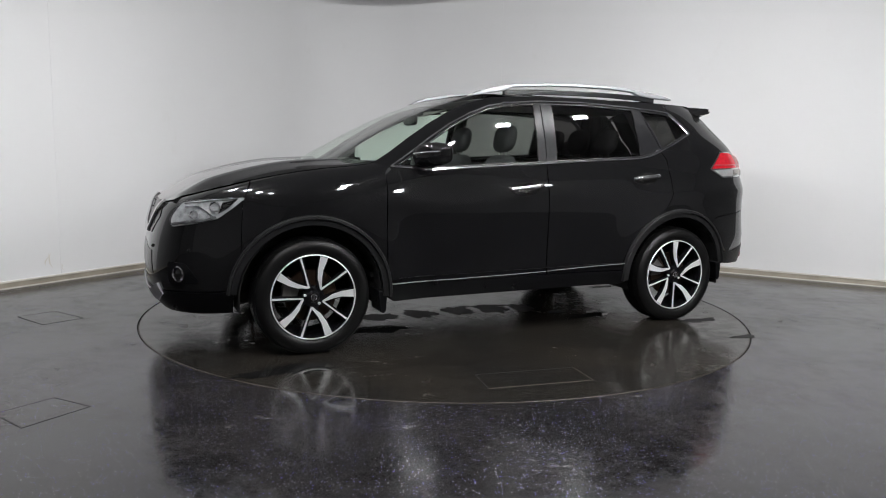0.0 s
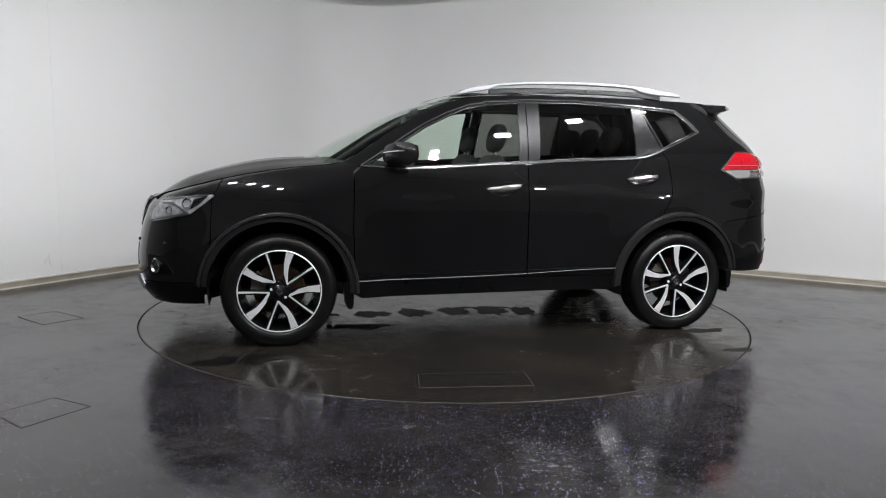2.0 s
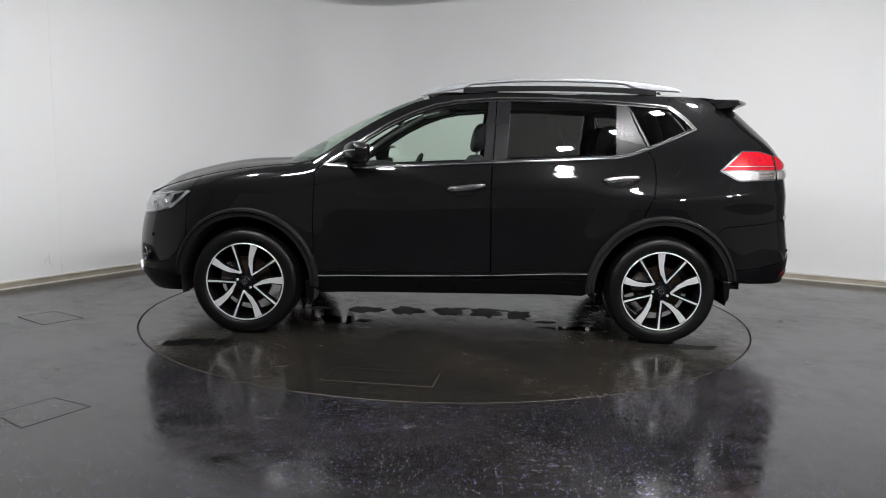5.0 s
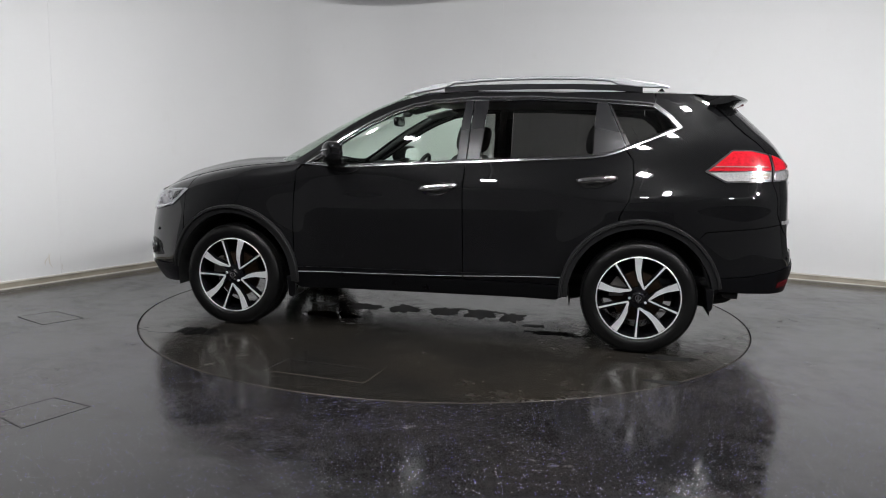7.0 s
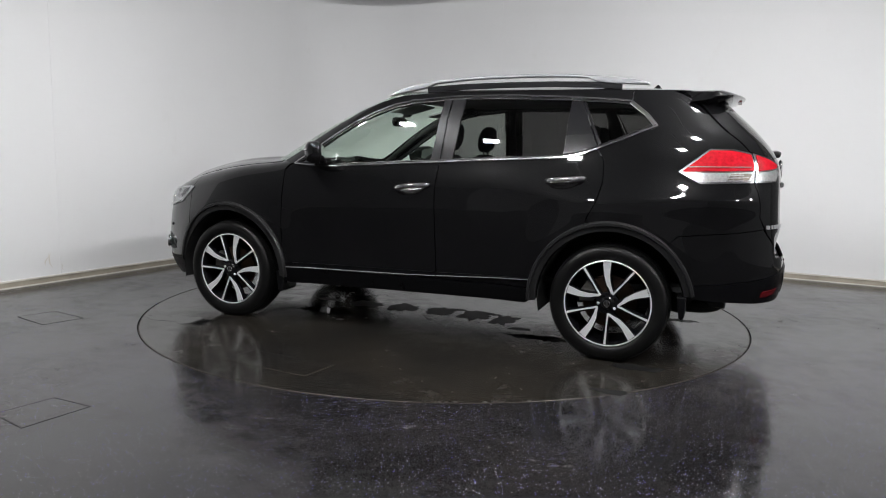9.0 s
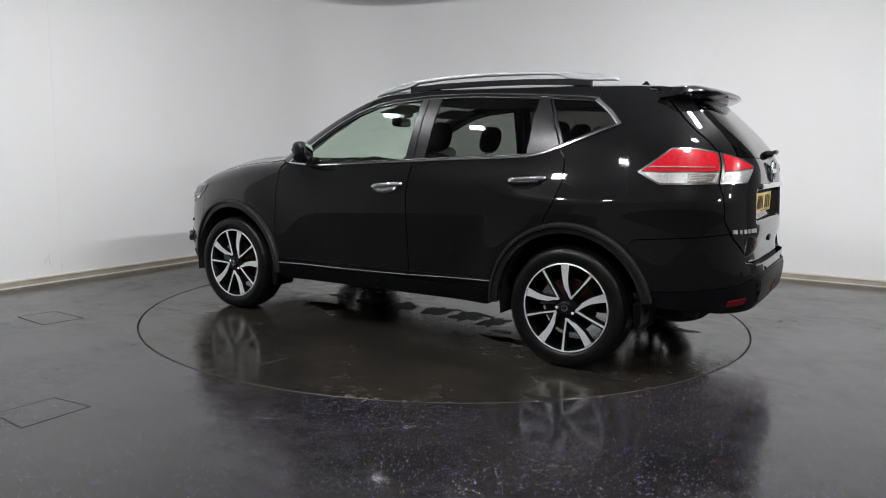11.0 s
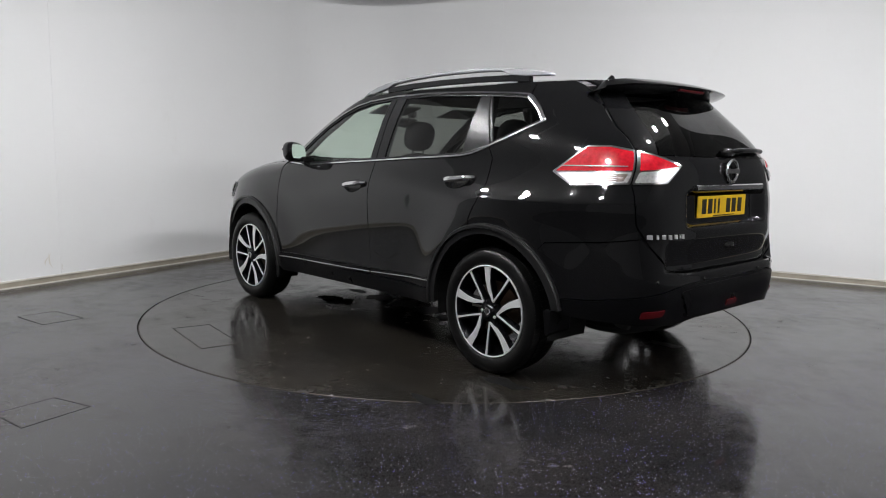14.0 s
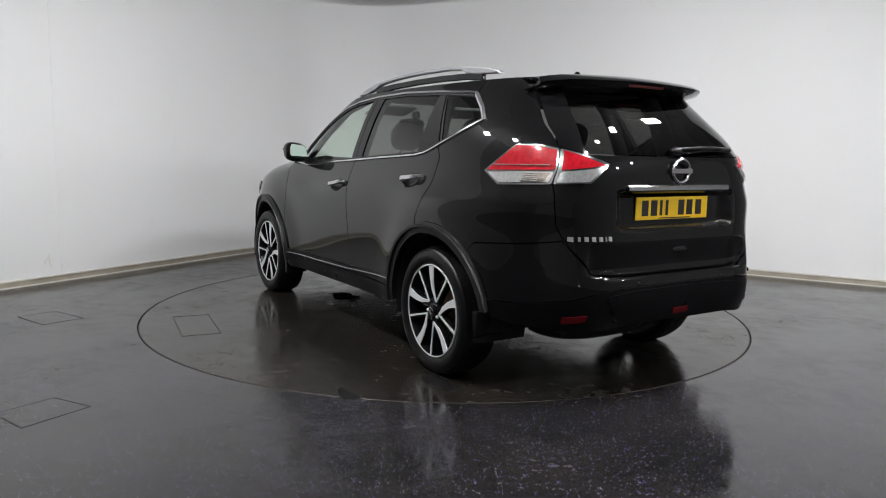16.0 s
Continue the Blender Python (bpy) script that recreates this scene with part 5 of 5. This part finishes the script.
def wheel_at(cx, sg):
    """Alloy wheel: five wide and five thin machined arms over black, tyre, disc."""
    w = new("wheel")
    w.parent = car
    w.location = (cx, sg * 0.775, HUB_Z)
    tagged(w, "alloy wheel with machined arms and black tyre")
    if not wheel_parts:
        bm = bmesh.new()
        prof = [(0.252, 0.085), (0.258, 0.098), (0.272, 0.108), (0.300, 0.113), (0.322, 0.109), (0.334, 0.100), (0.343, 0.090), (0.348, 0.070), (0.350, 0.03), (0.350, -0.03), (0.348, -0.07), (0.336, -0.10), (0.30, -0.113), (0.255, -0.095)]
        lathe(bm, [(r, -h) for r, h in prof], 72)
        for v in bm.verts:
            v.co.z = max(v.co.z, -HUB_Z + 0.0005)
        bmesh.ops.recalc_face_normals(bm, faces=bm.faces)
        tread = bm
        me = bpy.data.meshes.new("tyre")
        smooth_mesh(tread, 45).to_mesh(me)
        bm.free()
        me.materials.append(RUBBER)
        wheel_parts.append(("tyre", me, ""))
        # tread blocks over the crown
        bm = bmesh.new()
        for k in range(84):
            a = 2 * math.pi * k / 84
            for y0, y1, sh in ((-0.098, -0.062, 0.0), (-0.055, -0.004, 0.5), (0.004, 0.055, 0.0), (0.062, 0.098, 0.5)):
                aa = a + sh * 2 * math.pi / 84
                if math.sin(aa) * 0.354 < -HUB_Z + 0.004:
                    continue
                r1 = 0.3535 if abs(y0 + y1) < 0.1 else 0.3505
                da = 0.030
                vs = []
                for r in (0.34, r1):
                    for (ang, y) in ((aa - da, y0), (aa + da, y0), (aa + da + 0.012, y1), (aa - da + 0.012, y1)):
                        rr = r - (0.009 if (abs(y) > 0.09 and r > 0.345) else 0)
                        vs.append(bm.verts.new((rr * math.cos(ang), y, rr * math.sin(ang))))
                for f in ((4, 5, 6, 7), (0, 1, 5, 4), (1, 2, 6, 5), (2, 3, 7, 6), (3, 0, 4, 7)):
                    bm.faces.new([vs[i] for i in f])
        bmesh.ops.recalc_face_normals(bm, faces=bm.faces)
        me = bpy.data.meshes.new("tread")
        bm.to_mesh(me)
        bm.free()
        me.materials.append(RUBBER)
        wheel_parts.append(("tread", me, ""))
        # barrel
        bm = bmesh.new()
        lathe(bm, [(0.256, -0.095), (0.250, -0.100), (0.243, -0.090), (0.236, -0.05), (0.222, -0.02), (0.215, 0.08), (0.245, 0.10)], 64)
        bmesh.ops.recalc_face_normals(bm, faces=bm.faces)
        me = bpy.data.meshes.new("barrel")
        smooth_mesh(bm).to_mesh(me)
        bm.free()
        me.materials.append(RIM_BLACK)
        wheel_parts.append(("barrel", me, "gloss black rim barrel"))
        bm = bmesh.new()
        lathe(bm, [(0.2565, -0.094), (0.2555, -0.1015), (0.2515, -0.1035), (0.2485, -0.1025), (0.2475, -0.094), (0.2515, -0.09), (0.2565, -0.094)], 80)
        bmesh.ops.recalc_face_normals(bm, faces=bm.faces)
        me = bpy.data.meshes.new("rim_lip")
        smooth_mesh(bm).to_mesh(me)
        bm.free()
        me.materials.append(ALLOY)
        wheel_parts.append(("rim_lip", me, "machined rim lip"))
        # arms: black bodies with machined faces
        def arm(pts, depth, material, nm, y0):
            for k in range(5):
                bm = bmesh.new()
                a = radians(72 * k)
                ca, sa = math.cos(a), math.sin(a)

                def put(u, v, d):
                    r = math.hypot(u, v)
                    dish = -0.088 - 0.012 * min(1, r / 0.25)
                    return Vector((u * ca - v * sa, dish + d, u * sa + v * ca))
                prism(bm, pts, y0, y0 + depth, put)
                bmesh.ops.recalc_face_normals(bm, faces=bm.faces)
                me = bpy.data.meshes.new(nm)
                bm.to_mesh(me)
                bm.free()
                me.materials.append(material)
                wheel_parts.append((nm, me, ""))

        def pol(r, deg):
            return (r * math.cos(radians(deg)), r * math.sin(radians(deg)))
        wide = [pol(0.246, -5.5), pol(0.246, 5.5), pol(0.17, 6), pol(0.11, 2), pol(0.085, -8), pol(0.062, -22), pol(0.060, -31), pol(0.072, -30), pol(0.092, -18), pol(0.125, -9), pol(0.17, -5)]
        thin = [pol(0.246, -40.3), pol(0.246, -37.2), pol(0.15, -36), pol(0.066, -27), pol(0.060, -36)]
        fat_w = [pol(0.246, -7), pol(0.246, 7), pol(0.17, 8), pol(0.11, 5), pol(0.08, 0), pol(0.045, -10), pol(0.045, -35), pol(0.075, -34), pol(0.10, -20), pol(0.17, -7)]
        fat_t = [pol(0.246, -43), pol(0.246, -35), pol(0.15, -32), pol(0.05, -14), pol(0.045, -48), pol(0.12, -42)]
        arm(fat_w, 0.035, RIM_BLACK, "arm_body", 0.004)
        arm(fat_t, 0.035, RIM_BLACK, "arm_body", 0.006)
        arm(wide, 0.006, ALLOY, "wide_arm_face", 0.0)
        arm(thin, 0.006, ALLOY, "thin_arm_face", 0.001)
        bm = bmesh.new()
        lathe(bm, [(0.068, -0.055), (0.066, -0.082), (0.040, -0.088), (0.032, -0.097), (0.028, -0.100), (0.001, -0.101)], 40)
        bmesh.ops.recalc_face_normals(bm, faces=bm.faces)
        me = bpy.data.meshes.new("hub")
        smooth_mesh(bm, 30).to_mesh(me)
        bm.free()
        me.materials.append(RIM_BLACK)
        wheel_parts.append(("hub", me, "black hub cap"))
        bm = bmesh.new()
        tube(bm, [(0.017 * math.cos(2 * math.pi * k / 24), -0.102, 0.017 * math.sin(2 * math.pi * k / 24)) for k in range(24)], 0.0035, 8, True)
        box(bm, -0.024, 0.024, -0.105, -0.100, -0.005, 0.005)
        me = bpy.data.meshes.new("cap_ring")
        bm.to_mesh(me)
        bm.free()
        me.materials.append(CHROME)
        wheel_parts.append(("cap_ring", me, "chrome ring on hub cap"))
        for k in range(5):
            bm = bmesh.new()
            a = radians(72 * k + 20)
            m = Matrix.Translation((0.052 * math.cos(a), -0.084, 0.052 * math.sin(a)))
            lathe(bm, [(0.009, 0.0), (0.009, -0.008), (0.006, -0.011), (0.001, -0.011)], 6)
            bmesh.ops.transform(bm, matrix=m, verts=bm.verts)
            me = bpy.data.meshes.new("wheel_nut")
            bm.to_mesh(me)
            bm.free()
            me.materials.append(ALLOY if k % 2 else RIM_BLACK)
            wheel_parts.append(("wheel_nut", me, ""))
        bm = bmesh.new()
        lathe(bm, [(0.001, -0.018), (0.155, -0.018), (0.160, -0.008), (0.155, 0.004), (0.001, 0.004)], 48)
        bmesh.ops.recalc_face_normals(bm, faces=bm.faces)
        me = bpy.data.meshes.new("brake_disc")
        smooth_mesh(bm).to_mesh(me)
        bm.free()
        me.materials.append(RUST)
        wheel_parts.append(("brake_disc", me, "rusty brake disc"))
        bm = bmesh.new()
        prism(bm, [pol(0.09, 140), pol(0.175, 138), pol(0.18, 160), pol(0.175, 182), pol(0.09, 180)], -0.045, 0.01, lambda u, v, d: Vector((u, d, v)))
        bmesh.ops.recalc_face_normals(bm, faces=bm.faces)
        me = bpy.data.meshes.new("brake_caliper")
        bm.to_mesh(me)
        bm.free()
        me.materials.append(mat("caliper_metal", (0.2, 0.19, 0.18), 0.5, metal=0.6, vary=0.4, vary_scale=30))
        wheel_parts.append(("brake_caliper", me, "dull metal brake caliper"))
    spin = WHEEL_SPIN[(cx > 0, sg)]
    for nm, me, lab in wheel_parts:
        o = part(nm, me, None, w, lab)
        a = 0 if nm in ("tyre", "tread", "brake_caliper") else spin
        o.matrix_basis = pose(0, 0, 0, 0, -a, 0 if sg < 0 else 180)


wheel_parts = []
WHEEL_SPIN = {(False, -1): 75, (True, -1): 92, (False, 1): 20, (True, 1): 50}


def mirror_place(p, sg):
    """From a door mirror's own space (outwards is -y) into the car's."""
    return Vector((-0.622 - 0.48 * p.y + p.x, sg * (0.900 - p.y), 1.192 - 0.10 * p.y + p.z))


def build_handles_mirrors():
    for x0, z0, x1, z1, nm in ((-0.045, 0.976, 0.208, 1.004, "front"), (0.950, 1.050, 1.196, 1.072, "rear")):
        for sg in (-1, 1):
            h = new("door_handle")
            h.parent = car
            tagged(h, "chrome door handle over a dark cup")
            pts = []
            for i in range(9):
                s = i / 8
                x, z = x0 + (x1 - x0) * s, z0 + (z1 - z0) * s
                p = surf(*domain(X(x, z), False), False)
                out = 0.006 + 0.030 * min(1, 4 * s * (1 - s) * 1.6)
                pts.append(Vector((x, sg * (-p.y + out) * 1.0, z)))
            bm = bmesh.new()
            rings = []
            for i, p in enumerate(pts):
                k = 0.55 + 0.45 * min(1, 4 * (i / 8) * (1 - i / 8) * 1.8)
                rings.append([bm.verts.new(p + Vector((0, sg * 0.010 * math.cos(a) * k, 0.0175 * math.sin(a) * k))) for a in [2 * math.pi * j / 12 for j in range(12)]])
            for a, b in zip(rings, rings[1:]):
                for k in range(12):
                    bm.faces.new((a[k], a[(k + 1) % 12], b[(k + 1) % 12], b[k]))
            bm.faces.new(rings[0][::-1])
            bm.faces.new(rings[-1])
            bmesh.ops.recalc_face_normals(bm, faces=bm.faces)
            part("grip", smooth_mesh(bm, 60), CHROME, h, "chrome grip")
            cx, cz = (x0 + x1) / 2, (z0 + z1) / 2
            dx, dz = (x1 - x0) / 2, (z1 - z0) / 2
            out = []
            for k in range(16):
                a = 2 * math.pi * k / 16
                u, v = 0.095 * math.cos(a) - 0.01, 0.042 * math.sin(a) - 0.012
                out.append(X(cx + u, cz + v + u * dz / dx))
            poly = resample([domain(p, False) for p in out], 0.02)
            verts, faces = filled(poly, 0.02)

            def place(u, v):
                n = surf_normal(u, v, False)
                e = edge_gap((u, v), poly)
                d = 0.002 - 0.004 * min(1, e / 0.03)
                tilt = Vector((0, 0, 1)) * (0.9 if v < cz else -0.6) * max(0, 1 - e / 0.035)
                return surf(u, v, False) + n * (d + 0.002), (n + tilt * 0.6).normalized()
            part("cup", shell_mesh("cup", verts, faces, place, 0.003, sg > 0), GLOSS_BLACK, h, "dark handle cup")
    for sg in (-1, 1):
        m = new("door_mirror")
        m.parent = car
        tagged(m, "gloss black door mirror with bright strip")
        bm = bmesh.new()
        blob(bm, 0, 0, 0, 0.070, 0.104, 0.073, 2.8, 36, 20)
        for v in bm.verts:
            # swept back towards its outer end, flat at the rear
            v.co.x = min(v.co.x, 0.062)
            v.co = mirror_place(v.co, sg)
        part("housing", smooth_mesh(bm, 50), PAINT, m)
        bm = bmesh.new()
        prism(bm, soften([(-0.08, -0.056), (0.066, -0.052), (0.084, 0.0), (0.07, 0.056), (-0.064, 0.052), (-0.086, 0.0)], 0.025), 0.0625, 0.0675,
              lambda u, v, d: mirror_place(Vector((d, -u, v)), sg))
        bmesh.ops.recalc_face_normals(bm, faces=bm.faces)
        part("mirror_glass", bm, MIRROR_GLASS, m, "mirror glass")
        bm = bmesh.new()
        band = []
        for k in range(15):
            a = radians(-62 + 128 * k / 14)
            band.append(mirror_place(Vector((-0.0705 * math.cos(a) ** 0.71, -math.copysign(0.1045 * abs(math.sin(a)) ** 0.71, a), 0.010)), sg))
        tube(bm, band, 0.007, 8)
        part("bright_strip", smooth_mesh(bm, 60), CHROME, m)
        bm = bmesh.new()
        prism(bm, [(-0.66, 1.118), (-0.56, 1.118), (-0.56, 1.16), (-0.64, 1.16)], 0.77, 0.85, lambda u, v, d: Vector((u, sg * d, v)))
        part("foot", bm, GLOSS_BLACK, m, bevel=0.01)


def build_interior():
    def seat(cx, cy, wd, name, rests, tall):
        s = new(name)
        s.parent = car
        tagged(s, "dark fabric seat with headrest")
        bm = bmesh.new()
        blob(bm, cx - 0.18, cy, 0.60, 0.30, wd, 0.12, 4)
        part("cushion", smooth_mesh(bm), FABRIC, s)
        bm = bmesh.new()
        blob(bm, cx + 0.10, cy, 0.88, 0.09, wd, tall, 3.5, 20, 14, None)
        for v in bm.verts:
            v.co.x += (v.co.z - 0.88) * 0.22
            v.co.y = cy + (v.co.y - cy) * (1 - 0.22 * max(0, v.co.z - 0.9) / 0.3)
        part("backrest", smooth_mesh(bm), FABRIC, s)
        for hy in rests:
            bm = bmesh.new()
            blob(bm, cx + 0.185, cy + hy, 1.315, 0.055, 0.125, 0.100, 2.6)
            for v in bm.verts:
                v.co.x += (v.co.z - 1.3) * 0.2
            h = part("headrest", smooth_mesh(bm), FABRIC, s)
            for d in (-0.05, 0.05):
                bm = bmesh.new()
                tube(bm, [(cx + 0.165, cy + hy + d, 1.10), (cx + 0.18, cy + hy + d, 1.24)], 0.006)
                part("headrest_post", bm, CHROME, s)
    seat(-0.02, -0.37, 0.25, "front_seat", (0,), 0.32)
    seat(-0.02, 0.37, 0.25, "front_seat", (0,), 0.32)
    seat(0.86, 0.0, 0.62, "rear_bench", (-0.37, 0.0, 0.37), 0.30)
    bm = bmesh.new()
    blob(bm, -0.72, 0, 0.95, 0.32, 0.72, 0.145, 4, 28, 12)
    blob(bm, -0.62, 0.37, 1.09, 0.14, 0.17, 0.05, 2.5)
    part("dashboard", smooth_mesh(bm), DASH, car)
    bm = bmesh.new()
    c = Vector((-0.36, 0.37, 1.02))
    u, v = Vector((0, 1, 0)), Vector((0.42, 0, 0.91)).normalized()
    tube(bm, [c + 0.185 * (u * math.cos(2 * math.pi * k / 40) + v * math.sin(2 * math.pi * k / 40)) for k in range(40)], 0.016, 10, True)
    sw = part("steering_wheel", smooth_mesh(bm, 60), DASH, car)
    bm = bmesh.new()
    blob(bm, c.x - 0.03, c.y, c.z, 0.04, 0.09, 0.06, 2.5)
    for a in (0, 180, 270):
        tube(bm, [c, c + 0.18 * (u * math.cos(radians(a)) + v * math.sin(radians(a)))], 0.018, 8)
    part("hub", smooth_mesh(bm, 60), DASH, sw)
    bm = bmesh.new()
    blob(bm, -0.42, 0.0, 1.435, 0.022, 0.115, 0.036, 3.5)
    rv = part("rear_view_mirror", smooth_mesh(bm), GLOSS_BLACK, car)
    bm = bmesh.new()
    tube(bm, [(-0.40, 0, 1.45), (-0.37, 0, 1.50)], 0.01)
    blob(bm, -0.355, 0.0, 1.50, 0.035, 0.03, 0.03, 2.5)
    part("stalk", bm, DASH, rv)
    # inner faces of the pillars, sun visors, parcel shelf
    for sg in (-1, 1):
        for pts, r in (([(0.262, 0.775, 1.13), (0.272, 0.70, 1.35), (0.30, 0.60, 1.55)], 0.032), ([(1.15, 0.735, 1.2), (1.12, 0.68, 1.38), (1.08, 0.59, 1.55)], 0.045),
                       ([(-0.87, 0.70, 1.12), (-0.57, 0.655, 1.33), (-0.28, 0.605, 1.50), (-0.02, 0.575, 1.56)], 0.024), ([(1.66, 0.60, 1.2), (1.62, 0.56, 1.38), (1.55, 0.50, 1.55)], 0.06)):
            bm = bmesh.new()
            tube(bm, [(x, sg * y, z) for x, y, z in pts], r, 10)
            part("pillar_trim", smooth_mesh(bm, 60), DASH, car)
        bm = bmesh.new()
        box(bm, -0.26, -0.06, sg * 0.33 - 0.17, sg * 0.33 + 0.17, 1.525, 1.54)
        bmesh.ops.rotate(bm, cent=(-0.06, 0, 1.53), matrix=Matrix.Rotation(radians(-14), 3, "Y"), verts=bm.verts)
        part("sun_visor", bm, HEADLINER, car, bevel=0.008)
    bm = bmesh.new()
    box(bm, 1.12, 2.05, -0.62, 0.62, 1.08, 1.10)
    part("parcel_shelf", bm, FABRIC, car, bevel=0.005)
    bm = bmesh.new()
    box(bm, -0.95, 2.0, -0.72, 0.72, 0.42, 0.45)
    part("cabin_floor", bm, FABRIC, car)


build_lower()
for _cx in (-AXLE, AXLE):
    for _sg in (-1, 1):
        wheel_at(_cx, _sg)
build_handles_mirrors()
build_interior()


# ---- what moves ----
def motions():
    rows_t, rows_c = [], []
    for t, a in TURN:
        m = pose(0, 0, 0, 0, 0, a)
        rows_t.append((t, m))
        rows_c.append((t, m @ Matrix.Translation((CAR_OFFSET[0], CAR_OFFSET[1], 0))))
    walk(turntable, rows_t)
    walk(car, rows_c)


motions()
